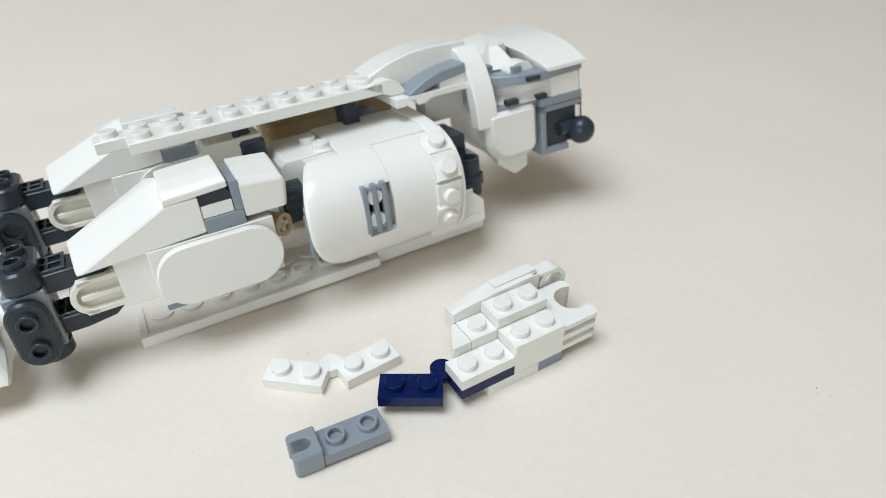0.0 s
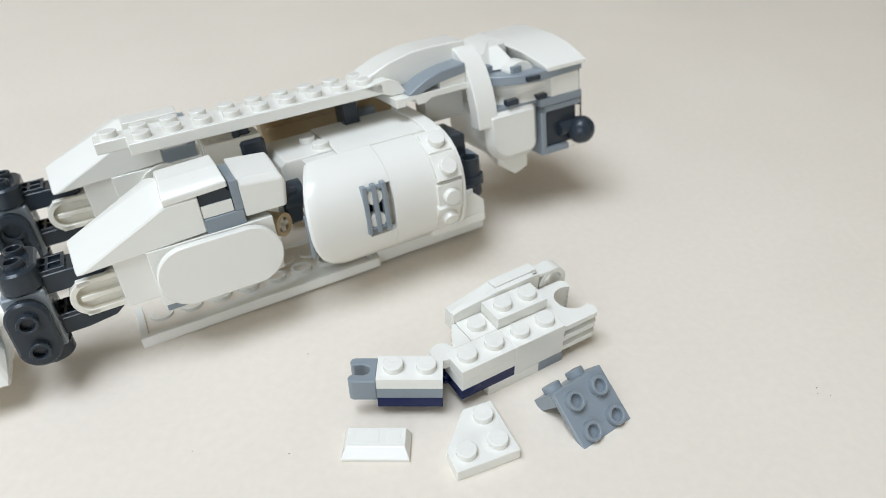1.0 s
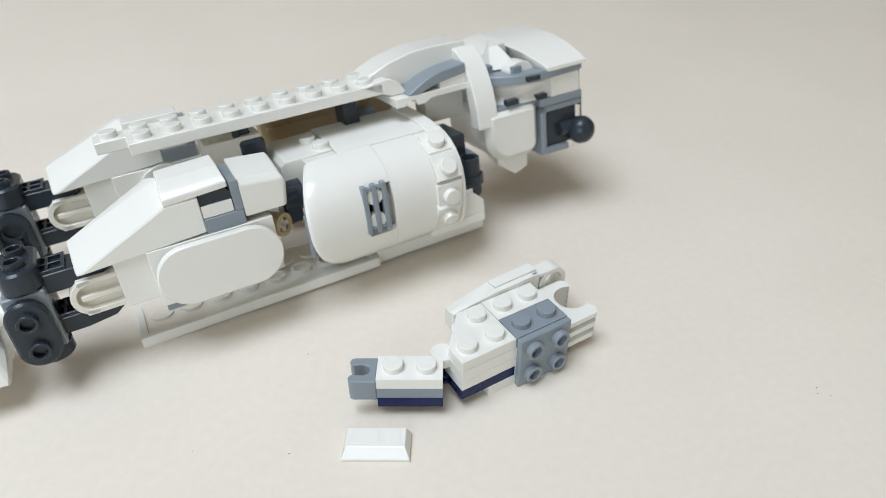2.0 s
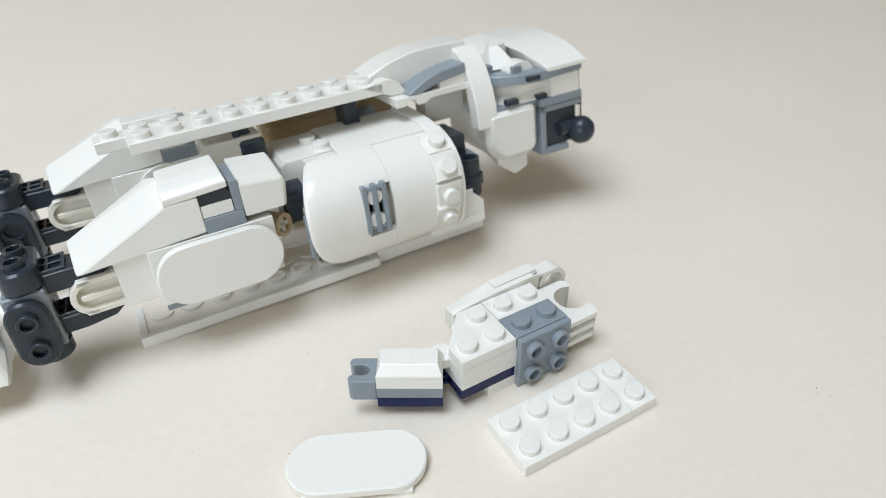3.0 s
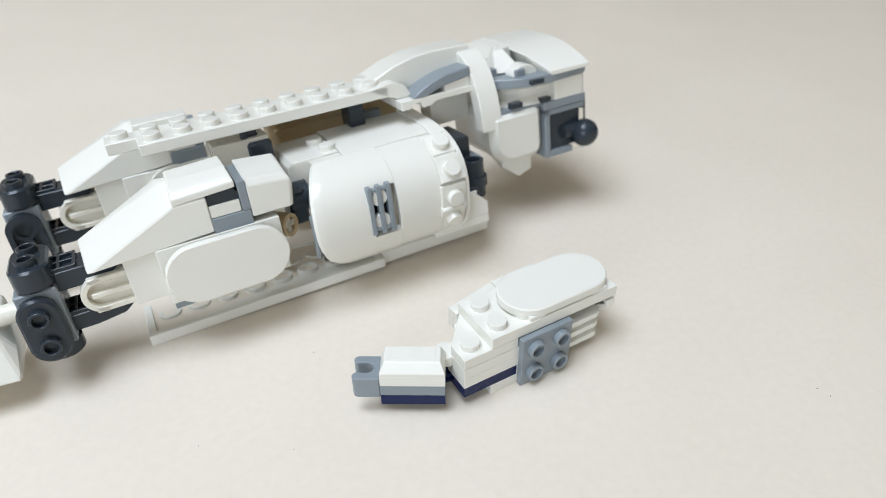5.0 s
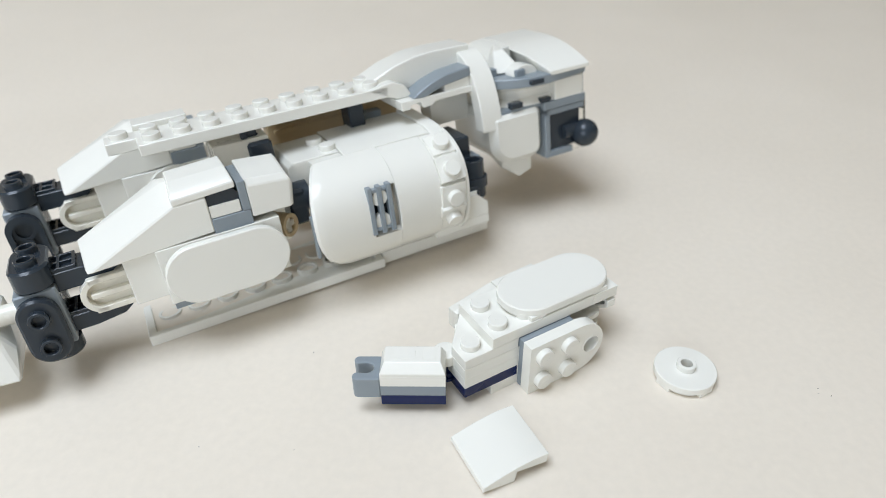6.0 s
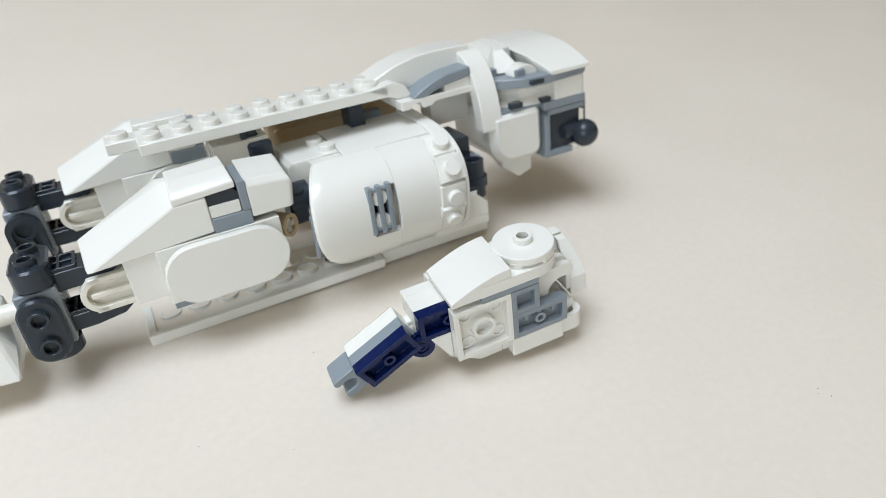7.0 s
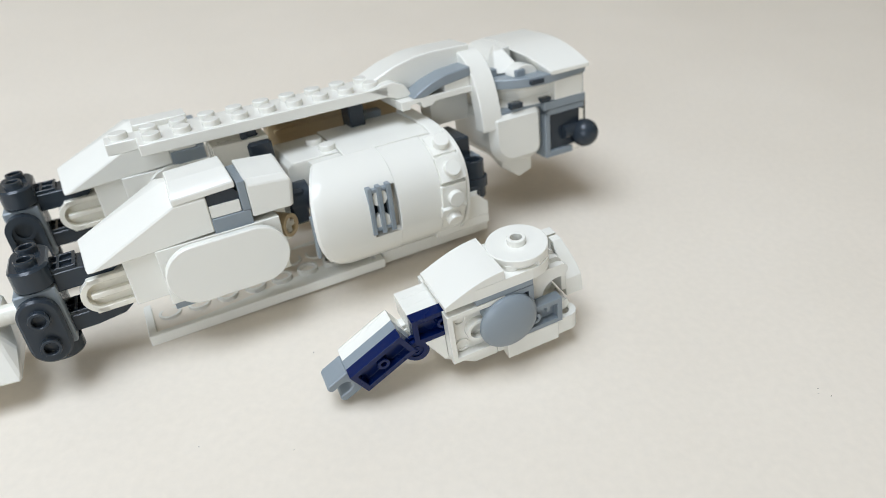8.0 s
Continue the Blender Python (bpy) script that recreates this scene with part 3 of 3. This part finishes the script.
    def front(bm):
        prism(bm, stadium(-38.0, -34.0, 4.2, 4.8, 14, True), -23.9, -21.0, "y", 0.6)
        for z in (-30.1, -38.0):
            stud(bm, -38.0, -23.9, z, FRONT, True)

    def holed_front(bm):
        prism(bm, stadium(-38.0, -34.0, 4.2, 4.8, 14, True), -22.2, -21.0, "y", 0.2)
        pierced(bm, stadium(-38.0, -34.0, 4.2, 4.8, 14, True), stadium(-38.0, -34.0, 3.4, 3.3, 12, True), -24.2, -22.0, "y")
        for z in (-29.9, -38.1):
            lathe(bm, [(2.2, 0), (3.2, 0), (3.2, 1.0), (2.2, 1.0), (2.2, -0.6), (0, -0.6)], go(-38.0, -22.3, z, *FRONT))
        lathe(bm, [(0, 0.6), (0.7, 0.6), (0.7, 1.5), (1.4, 1.5), (1.4, 0)], go(-38.0, -22.2, -34.0, *FRONT))

    if near:
        p("round_plate", DARK, front, "dark grey round-ended plate with hollow studs")
    else:
        p("pin_beam", DARK, holed_front, "dark grey round-ended beam with pin holes")
    p("round_brick", DARK, lambda bm: lathe(bm, [(0, -44.2), (4.4, -44.2), (4.8, -43.6), (4.8, -40.5), (0, -40.5)], go(-36.5, -17, 0)), "dark grey round brick")


leg(Matrix.Identity(4), True)
leg(go(-3, 46, 6), False)


def foot(bm):
    hull(bm, [(-70, -22, -44), (-47, -24, -45), (-45.5, -20, -38), (-49, -20, -31), (-70, -18, -29), (-70, 0, -45), (-47, 0, -45), (-48, 0, -31), (-70, 0, -29)], 0.5)


piece("foot_slope", WHITE, foot, "white sloped foot piece")
piece("axle", CREAM, lambda bm: lathe(bm, [(0, 0), (2.6, 0), (2.6, 9), (0, 9)], go(-50, -16, -30, *RIGHT)), "cream axle")


# the round body drum
def drum_point(a):
    """Front shell, from straight up (90) over the front (180) to straight down (270)."""
    c, s = math.cos(radians(a)), math.sin(radians(a))
    e = 0.82
    return (-9 + 20.4 * math.copysign(abs(c) ** e, c), -28 + (15.6 if s > 0 else 18.6) * math.copysign(abs(s) ** e, s))


def shell(x0, x1, a0, a1, thick, grow=0.0, n=14, bev=0.25):
    def build(bm):
        out, inn = [], []
        for k in range(n + 1):
            y, z = drum_point(a0 + (a1 - a0) * k / n)
            r = math.hypot(y + 9, z + 28)
            out.append((-9 + (y + 9) * (1 + grow / r), -28 + (z + 28) * (1 + grow / r)))
            inn.append((-9 + (y + 9) * (1 - thick / r), -28 + (z + 28) * (1 - thick / r)))
        prism(bm, out + inn[::-1], x0, x1, "x", bev)
    return build


def left_panel(bm):
    p, rows = bmesh.new(), []
    for k in range(29):
        a = 106 + 156 * k / 28
        y, z = drum_point(a)
        x0 = 31.5 + (15.5 * ((a - 180) / 82) ** 1.8 if a > 180 else 5.5 * ((180 - a) / 74) ** 2)

        def ring(x, deep):
            q = 1 - deep / math.hypot(y + 9, z + 28)
            return p.verts.new((x, -9 + (y + 9) * q, -28 + (z + 28) * q))
        rows.append([ring(x, d) for x, d in ((x0, 1.0), (x0 + 0.8, 0.45), (x0 + 2.0, 0.15), (x0 + 3.6, 0.0), (48.4, 0.0), (48.4, 2.2), (x0 + 0.2, 3.4))])
    for u, v in zip(rows, rows[1:]):
        for i in range(7):
            j = (i + 1) % 7
            p.faces.new((u[i], u[j], v[j], v[i]))
    p.faces.new(rows[0])
    p.faces.new(rows[-1][::-1])
    merge(bm, p)
    shell(48.4, 56.6, 106, 155, 2.2, n=8, bev=0)(bm)
    shell(48.4, 56.6, 197, 262, 2.2, n=12, bev=0)(bm)


piece("curved_panel", WHITE, left_panel, "glossy white curved panel")
piece("curved_panel", WHITE, shell(56.65, 70.4, 106, 262, 2.2, -0.15), "glossy white curved panel")
piece("curved_rim", WHITE, shell(70.45, 78.2, 106, 262, 2.0, -0.5), "white curved rim")
piece("end_disc", WHITE, shell(78.3, 79.6, 104, 270, 3.0, 0.1), "white rounded end plate")
piece("core", CREAM, lambda bm: prism(bm, [(-9 + (y + 9) * 0.86, -28 + (z + 28) * 0.86) for y, z in [drum_point(a) for a in range(90, 271, 12)]] + [(2, -41), (2, -15)], 39, 77, "x", 0), "cream inner bricks")
piece("end_plate", GREY, shell(31.2, 32.2, 165, 205, 3.2, -1.0), "light grey plate edge")

for k, a in enumerate((126, 158, 182, 201)):
    def rim_stud(bm, a=a, k=k):
        y, z = drum_point(a)
        n = Vector((0, (y + 9) / 20.4 ** 2, (z + 28) / 15.6 ** 2)).normalized()
        turn = n.to_track_quat("Z", "X").to_matrix().to_4x4()
        w = Matrix.Translation((74.8 - 0.4 * k, y, z)) @ turn
        box(bm, -3.6, 4.1, -4.0, 4.0, -2.4, -0.2 + (0.7 if k in (1, 2) else 0), 0.15, 0, w)
        lathe(bm, [(2.45, -0.3), (2.45, 1.7), (2.28, 1.9), (0, 1.9)], w @ go(0, 0, 0.5 if k in (1, 2) else 0))
    piece("stud_plate", WHITE, rim_stud, "white plate with a stud")


def grille(bm):
    w = go(47.6, -29.2, -33.6)
    for x in (-0.1, 2.8, 5.7):
        prism(bm, [(x, 0), (x + 1.4, 0), (x + 1.5, 14.4), (x + 0.1, 14.4)], -0.6, 1.6, "y", 0.15, m=w)
    for z in (0.8, 12.6):
        box(bm, 0.2, 7, -0.1, 1.5, z, z + 1.0, 0.1, 0, w)


piece("grille", GREY, grille, "light grey slotted grille tile")
# dark sheet standing for the shade in the gaps between the bars
piece("grille_bed", DARK, lambda bm: box(bm, 47.6, 54.9, -26.6, -25, -33.6, -19.2, 0.1))
for z in (-23.0, -30.2):
    piece("stud", WHITE, lambda bm, z=z: stud(bm, 51.2, -27.3, z, FRONT, mark=False))


def drum_top(bm):
    hull(bm, [(31.6, -10.6, -14.6), (31.6, 9, -14.6), (33.0, -11.6, -12.9), (33.0, 9, -12.9), (47, -11.6, -12.7), (47, 9, -12.7),
              (31.6, -10.6, -22), (31.6, 9, -22), (33.4, -12, -22), (47, -12, -22), (47, 9, -22), (34, -12, -14)], 0.25)
    for x, y in ((45, -7.6), (43.4, 0.4)):
        stud(bm, x, y, -12.8, mark=False)


def drum_slab(bm):
    hull(bm, [(47.1, -15.6, -13.0), (74.6, -15.6, -13.0), (47.1, -11, -12.2), (74.6, -11, -12.2), (47.1, 9, -12.2), (74.6, 9, -12.2), (47.1, -15.8, -18), (74.6, -15.8, -18), (47.1, 9, -20), (74.6, 9, -20)], 0.15)
    box(bm, 37.5, 47.05, -15.7, -12.1, -18, -13.2, 0.15)


piece("top_brick", WHITE, drum_top, "white chamfered brick with two studs")
piece("top_slab", WHITE, drum_slab)
piece("top_slope", WHITE, lambda bm: prism(bm, [(-20.5, -17), (-17.5, -13.8), (-13, -12.2), (-4, -11.5), (9, -11.5), (9, -20)], 74.7, 79.4, "x", 0.3), "white curved top slope")
piece("plate", GREY, lambda bm: box(bm, 62, 70, 10.5, 14, -15, -10.5, 0.2), "light grey plate")


# the inverted base plates
def base(bm):
    prism(bm, [(-17.6, -14), (54.6, -14), (54.6, 14), (-17.6, 14)], -50.6, -53.7, "z", 0.2, 2.2, 0.8)
    for i in range(8):
        for y in (-1.6, 6.4):
            set_tube(-10.7 + 8.6 * i if y < 0 else -10.7 + 8 * i, y, -53.0, -51.4, 3.3, 2.5)


piece("base_plate", WHITE, base, "long white plate turned underside up")
piece("base_plate", WHITE, lambda bm: box(bm, 54.8, 94.2, -11.8, 8, -53.8, -49.5, 0.25))
piece("base_brick", WHITE, lambda bm: (box(bm, 70, 89, -22.6, -6, -45.0, -42.0, 0.2), prism(bm, [(79.5, -42), (89, -42), (89, -37.8), (85.5, -34.6), (79.5, -34.6)], -22.6, -8, "y", 0.2), box(bm, 80.6, 86.5, -20.5, -19, -35.6, -34.2, 0.1)), "white brick with a wedge end")
piece("body_brick", CREAM, lambda bm: (box(bm, 39, 78, -6, 8, -50.5, -43, 0.3), box(bm, -6, 22, 7, 13, -50.5, -38, 0.3)), "cream bricks over the base")


# inside: joints and the far half seen through the gap
piece("spine", CREAM, lambda bm: box(bm, 14, 30, -2, 12, -40, -6, 0.3), "cream inner bricks")
piece("joint", DARK, lambda bm: (ball(bm, 4.2, go(27, 2, -10)), box(bm, 24, 27.4, 0, 5, -9, -3.4, 0.3), box(bm, 23.5, 30.5, -3.5, 4, -17, -7, 0.8), box(bm, 22.6, 24.4, -1, 1, -15, -3.4, 0.2)), "dark grey ball joint")
piece("pillar", DARK, lambda bm: box(bm, 57, 62, 4, 12, -24, -3.3, 0.3), "dark grey pillar")
# tan stands for shade on a pale panel; the second box is added to block light
piece("far_panel", TAN, lambda bm: (box(bm, 34, 80, 20, 26, -40, -3.5, 0.3), box(bm, 34, 80, 12.2, 20, -5.5, -3.4, 0.2), box(bm, 36, 60, 18.8, 20, -13, -11.8, 0.1)), "far body panel, tan for its shade, roofed to keep light out")
piece("joint", DARK, lambda bm: (box(bm, 79, 90, -12, 2, -27, -19, 0.5), lathe(bm, [(0, 0), (3.0, 0), (3.2, 0.4), (3.2, 12.5), (2.2, 12.5), (2.2, 10), (0, 10)], go(88.5, -16, -38)), lathe(bm, [(0, 0), (4.0, 0), (4.0, 3), (0, 3)], go(88.5, -16, -34)), box(bm, 81.5, 88, -20, -10, -39, -33, 0.4)), "dark grey shoulder joint")
piece("plate", GREY, lambda bm: box(bm, 82, 93, -13, 2, -28, -26.2, 0.2), "light grey plate edge")


# collar
def collar(bm):
    prism(bm, [(61.5, -0.4), (66, 2.0), (72, 4.4), (80, 6.2), (86, 6.6), (99, 6.4), (99, -3.0), (68.1, -3.0)], 0, 12, "y", 0.3)
    prism(bm, [(61.5, -0.4), (66, 0.7), (70, 1.0), (73.5, -0.6), (76, -4.5), (71, -4.5), (67.4, -3.1)], -4, -0.02, "y", 0.3)


piece("curved_slope", WHITE, collar, "long white curved slope")
piece("collar_slope", GREY, lambda bm: prism(bm, [(74.2, -4.4), (76.5, -2.8), (80.5, -0.9), (86, 0.7), (94.5, 1.5), (94.5, -1.5), (84.5, -2.8), (77.5, -5.0)], -8, -0.05, "y", 0.3), "light grey curved slope")
piece("brick", WHITE, lambda bm: box(bm, 85.5, 94.4, -7.4, 8, -5, 0.6, 0.2))
piece("collar_plate", WHITE, lambda bm: prism(bm, [(70, -4.6), (96, -4.6), (96, -6.6), (82, -6.6), (80, -7.8), (77.2, -7.8), (76.7, -6.0), (73.4, -6.0), (73, -7.4), (70, -7.4)], -8, 10, "y", 0.2), "white plate with notched edge")
piece("brick", WHITE, lambda bm: box(bm, 84, 98, 2, 10, -18, -6.7, 0.2))


def fin(bm):
    out = arc(2, -19.2, 15.5, 24, 90, 180, 14)
    inn = arc(2, -19.2, 10.5, 19, 180, 90, 14)
    prism(bm, out + inn, 94.5, 101.8, "x", 0.3)


piece("arched_fin", WHITE, fin, "white quarter-round arch")

# head
HEAD_Y = 4


def head_slope(bm):
    prism(bm, [(-16, -4.5), (-16, -3.1), (-13, -1.7), (-10, -0.5), (-6.5, 0.7), (-3, 1.6), (1, 2.4), (6, 2.9), (12, 3.1), (22, 3.1), (22, -4.5)], 116.6, 134.4, "x", 0.2, m=go(0, 0, -0.9))
    for v in bm.verts:
        if v.co.x < 120 and v.co.y < 4:
            v.co.x -= 0.25 * (v.co.y + 6)


def brow_slope(bm):
    prism(bm, [(101.5, -4.5), (101.5, -3.3), (104, -1.3), (107, 0.6), (110, 1.9), (113, 2.7), (116.5, 3.0), (116.5, -4.5)], 3, 22, "y", 0.2, m=go(0, 0, -0.9))


def crest(bm):
    hull(bm, [(105.5, -4, -4.2), (114.5, -7.5, -4.2), (108.5, 1, 2.0), (111.5, 0, 2.4), (113, 8, 2.6), (114, 8, -4.2), (106, 8, -4.2)], 0.2)
    prism(bm, arc(113, -4.8, 4.6, 3.4, 0, 180, 12), -10.6, -5.5, "y", 0.25)


piece("head_slope", WHITE, head_slope, "white curved slope over the head")
piece("head_slope", WHITE, brow_slope, "white curved slope over the head")
piece("crest", WHITE, crest, "small white pointed crest")
piece("clip", GREY, lambda bm: (box(bm, 109, 112.6, -11.6, -10, -5, -2.4, 0.3), box(bm, 102.4, 106, -5, -2, -5.4, -2.2, 0.3)), "light grey clip")


def disc_plate(bm):
    prism(bm, arc(118, HEAD_Y, 20.5, 20.2, 90, 270, 28) + [(134.6, HEAD_Y - 17.8), (134.6, HEAD_Y + 18.2)], -7.6, -4.6, "z", 0.25)


piece("round_plate", GREY, disc_plate, "light grey half-round plate")
piece("slot", DARK, lambda bm: box(bm, 111.5, 116.3, HEAD_Y - 20.5, HEAD_Y - 19, -6.8, -5.4, 0.1), "dark slot")


def neck(bm):
    rings = [(-14.2, 17.2), (-12, 15.0), (-9.4, 15.4), (-7.7, 18.4)]
    p = bmesh.new()
    loops = []
    for z, r in rings:
        pts = arc(115.5, HEAD_Y, r - 1.5, r, 90, 270, 20) + [(124, HEAD_Y - r), (124, HEAD_Y + r)]
        loops.append([p.verts.new((x, y, z)) for x, y in pts])
    n = len(loops[0])
    for a, b in zip(loops, loops[1:]):
        for k in range(n):
            p.faces.new((a[k], a[(k + 1) % n], b[(k + 1) % n], b[k]))
    p.faces.new(loops[0][::-1])
    p.faces.new(loops[-1])
    merge(bm, p)


piece("neck_brick", WHITE, neck, "white waisted round brick")
piece("cheek_brick", WHITE, lambda bm: box(bm, 122, 133.4, HEAD_Y - 18.0, HEAD_Y + 18, -16.5, -7.7, 0.3), "white cheek brick")
piece("ear_plate", DARK, lambda bm: box(bm, 133.5, 134.2, HEAD_Y - 17, HEAD_Y + 17, -20, -6, 0.1), "thin dark plate")
piece("chin_plate", GREY, lambda bm: prism(bm, [(117.5, -14.2), (134, -14.2), (134, 18), (117.5, 18)], -17.0, -14.3, "z", 0.2), "light grey plate")
piece("plate", GREY, lambda bm: box(bm, 101.5, 117.4, -12.6, 14, -15.6, -14.25, 0.1), "light grey plate edge")
piece("clip", DARK, lambda bm: (box(bm, 105.4, 109.8, -13.6, -11, -14.0, -12.2, 0.2)), "small dark clip in the joint")
piece("clip", DARK, lambda bm: (box(bm, 116.6, 120.6, -14.0, -11, -14.2, -12.8, 0.2)), "small dark clip in the joint")


def jaw(bm):
    prism(bm, [(97.4, -14.4), (97.4, -23)] + arc(106.0, -24, 8.6, 8.3, 180, 270, 10) + [(112, -32.3)] + arc(113, -28, 4.2, 4.2, 270, 360, 6) + [(117.2, -14.4)], -14.0, 14, "y", 2.2)


piece("jaw_brick", WHITE, jaw, "white brick with rounded bottom")
piece("chin_brick", WHITE, lambda bm: hull(bm, [(102.6, -10, -31), (114.4, -10, -31), (102.6, 2, -31), (114.4, 2, -31), (108.6, -11, -38.6), (114.2, -10, -37.4), (108.6, 1, -39), (114.2, 1, -38.5), (102.8, -9, -34.4)], 0.25), "white pointed chin piece")


def side_frame(bm):
    for x0, x1, z0, z1 in ((118.0, 120.0, -34, -17.1), (118.0, 134.0, -19.2, -17.1), (120.0, 129.0, -34, -31.8)):
        box(bm, x0, x1, -13.8, 10, z0, z1, 0.25)


piece("side_frame", GREY, side_frame, "light grey frame round the neck socket")
piece("socket_back", DARK, lambda bm: box(bm, 120.0, 133.0, -12.4, 8, -31.8, -19.2, 0.2), "dark recess")


def ball_pin(bm):
    ball(bm, 4.75, go(133.4, -14.6, -28.2), 28)
    lathe(bm, [(0, 0), (2.4, 0), (2.4, 10), (0, 10)], go(125.5, -12.6, -26.6, *RIGHT))
    lathe(bm, [(1.3, 4.6), (1.3, 4.85), (0.7, 4.85), (0.7, 4.5), (0, 4.5)], go(133.4, -14.6, -28.2, 60, 0, 20))


piece("ball_pin", DARK, ball_pin, "dark grey ball joint")
piece("clear_panel", CLEAR, lambda bm: (box(bm, 122, 138.4, -9, -7.8, -36, -19.5, 0.3), box(bm, 137.2, 138.4, -9, 10, -36, -16.5, 0.3)), "clear plastic panel")


# specks of dust on the table
def specks():
    rng = random.Random(4)
    for x, y in ((94.9, 112.9), (97.7, 112.1), (95.5, 114.8), (-37.4, 129.1), (-36.7, 96.7), (-59.8, 97.7)):
        bm = bmesh.new()
        s = rng.uniform(0.07, 0.19)
        hull(bm, [(rng.uniform(-s, s) * 2, rng.uniform(-s, s), rng.uniform(0, s)) for _ in range(7)] + [(s, 0, 0), (-s, 0, 0)], 0)
        ob = part("dust_speck", bm, DUST)
        ob.matrix_basis = at(x, y, 0.02, 0, 0, rng.uniform(0, 180))
        tagged(ob, "tiny dark speck of dust on the table", "dust", "dust specks")


specks()


# ---- what moves: pieces are set down, joined and turned from one picture to the next ----
def steps(thing_, first, changes):
    """Holds a pose until each change, then takes the next one at once; wide turns pass through one pose half way."""
    rows, now = [(0.0, first)], first
    for t, m in changes:
        wide = now.to_quaternion().rotation_difference(m.to_quaternion()).angle
        if min(wide, 2 * math.pi - wide) > radians(85):
            half = Matrix.LocRotScale(now.translation.lerp(m.translation, 0.5), now.to_quaternion().slerp(m.to_quaternion(), 0.5), None)
            rows += [(t - 2 / FPS, now), (t - 1 / FPS, half)]
        else:
            rows.append((t - 1 / FPS, now))
        rows.append((t, m))
        now = m
    rows.append((8.0, now))
    walk(thing_, rows)


def motions():
    turned = [(7.0, ARM_UP), (7.8, ARM_UP2)]

    def with_arm(local):
        return [(t, m @ local) for t, m in turned]

    one = Matrix.Identity(4)
    steps(toy_arm, ARM, with_arm(one))
    fore = FORE_IN_ARM
    steps(clip_plate, clip_plate.matrix_basis.copy(), [(0.2, ARM @ fore @ at(0, 0, 6.4))] + with_arm(FORE_UP @ at(0, 0, 6.4)))
    on = at(-12, -4, 9.6)
    steps(white_hinge, white_hinge.matrix_basis.copy(), [(0.6, ARM @ on)] + with_arm(on))
    open_leaf = white_hinge_loose.inverted() @ at(-45.75, 124.9, 0, 0, 0, -9.3)
    steps(hinge_leaf, open_leaf, [(0.6, on.inverted() @ fore @ at(0, 0, 9.6)), (7.0, on.inverted() @ FORE_UP @ at(0, 0, 9.6))])
    steps(wrist_plate, one, [(7.0, FORE_UP @ fore.inverted())])
    tile_on = fore @ at(0, 0, 12.8)
    steps(bevel_tile, ASIDE[11], [(1.0, at(-24.05, 102.2, 0, 0, 0, -1.5)), (2.2, ARM @ tile_on)] + with_arm(FORE_UP @ at(0, 0, 12.8)))
    w = at(0, 0, 12.8)
    steps(wedge_plate, ASIDE[0], [(1.0, at(9.15, 104.3, 0, 0, 0, 22.3)), (1.8, ARM @ w)] + with_arm(w))
    steps(bracket, ASIDE[1], [(1.0, BRACKET_LOOSE), (1.4, ARM)] + with_arm(one))
    # the two plates, the oval tile and the small bracket become one cover
    cover = [(3.0, at(9.9, 103.45, 0, 0, 0, 29.9)), (3.4, at(9.05, 103.7, 0, 0, 0, 27.3)), (4.2, at(8.6, 104.55, 0, 0, 0, 24.2)), (4.6, at(20.89, 92.28, 0.6, -90.6, 0.6, 36.5)), (5.0, ARM @ at(-4, 4, 16))]
    fit = at(-4, 4, 16)

    def with_cover(local, since):
        return [(t, m @ local) for t, m in cover if t >= since] + with_arm(fit @ local)

    steps(long_plate, ASIDE[2], [(2.6, at(7.7, 99.85, 0, 0, 0, 29.22))] + with_cover(one, 3.0))
    steps(short_plate, ASIDE[3], [(2.6, at(40.03, 118.9, 0, 0, 0, 37.26))] + with_cover(at(32, 0, 0), 3.0))
    steps(oval_tile, ASIDE[4], [(2.6, at(-20.2, 92.4, 0, 0, 0, 4.9))] + with_cover(at(24, -8, 3.2), 3.4))
    under = at(21, -4, -1.6)
    steps(small_bracket, ASIDE[5], [(3.8, SMALL_LOOSE), (4.2, SMALL_LOOSE2)] + with_cover(under, 4.6))
    steps(tooth_slope, ASIDE[6], [(3.8, TOOTH_LOOSE), (4.2, SMALL_LOOSE2 @ at(0, -2.2, 0))] + with_cover(under, 4.6))
    steps(hole_plate, ASIDE[7], [(5.4, at(35, 84, -13.75, -90, 0, 20)), (5.8, ARM)] + with_arm(one))
    d = at(20, -17, 8, 90, 0, 0)
    steps(round_tile, ASIDE[8], [(5.4, at(62.3, 119.5, 0)), (6.2, ARM @ d)] + with_arm(d))
    s = at(-4, -13.8, 0, 90, 0, 0) @ at(0, 16, 0)
    steps(curved_slope, ASIDE[9], [(5.4, at(0.5, 98.2, 0, 0, 0, 26.5) @ at(8.4, 0, 0.05, 0, 8, 0) @ at(-8.4, 0, 0)), (6.6, ARM @ s)] + with_arm(s))
    steps(round_slider, ASIDE[10], [(7.4, at(27.4, 107.5, 0, 0, 0, -6.6)), (7.8, ARM_UP2 @ at(12, -4, -3.3))])


white_hinge_loose = at(-29.4, 122.6, 0, 0, 0, 34.5)
BRACKET_LOOSE = at(25.3, 100.4, -11.9, -52.46, -0.9, 35.75)
SMALL_LOOSE = at(47.35, 128.06, 0.05, -2.7, -29.6, 35.3)
SMALL_LOOSE2 = at(47.0, 127.6, 0.05, -2.7, -29.6, 35.3)
TOOTH_LOOSE = at(65.3, 114.6, 0.1) @ Matrix(((0, 0.399, 0.917, 0), (0, -0.917, 0.399, 0), (1, 0, 0, 0), (0, 0, 0, 1))) @ at(-16.05, 5.8, 4.0)
motions()
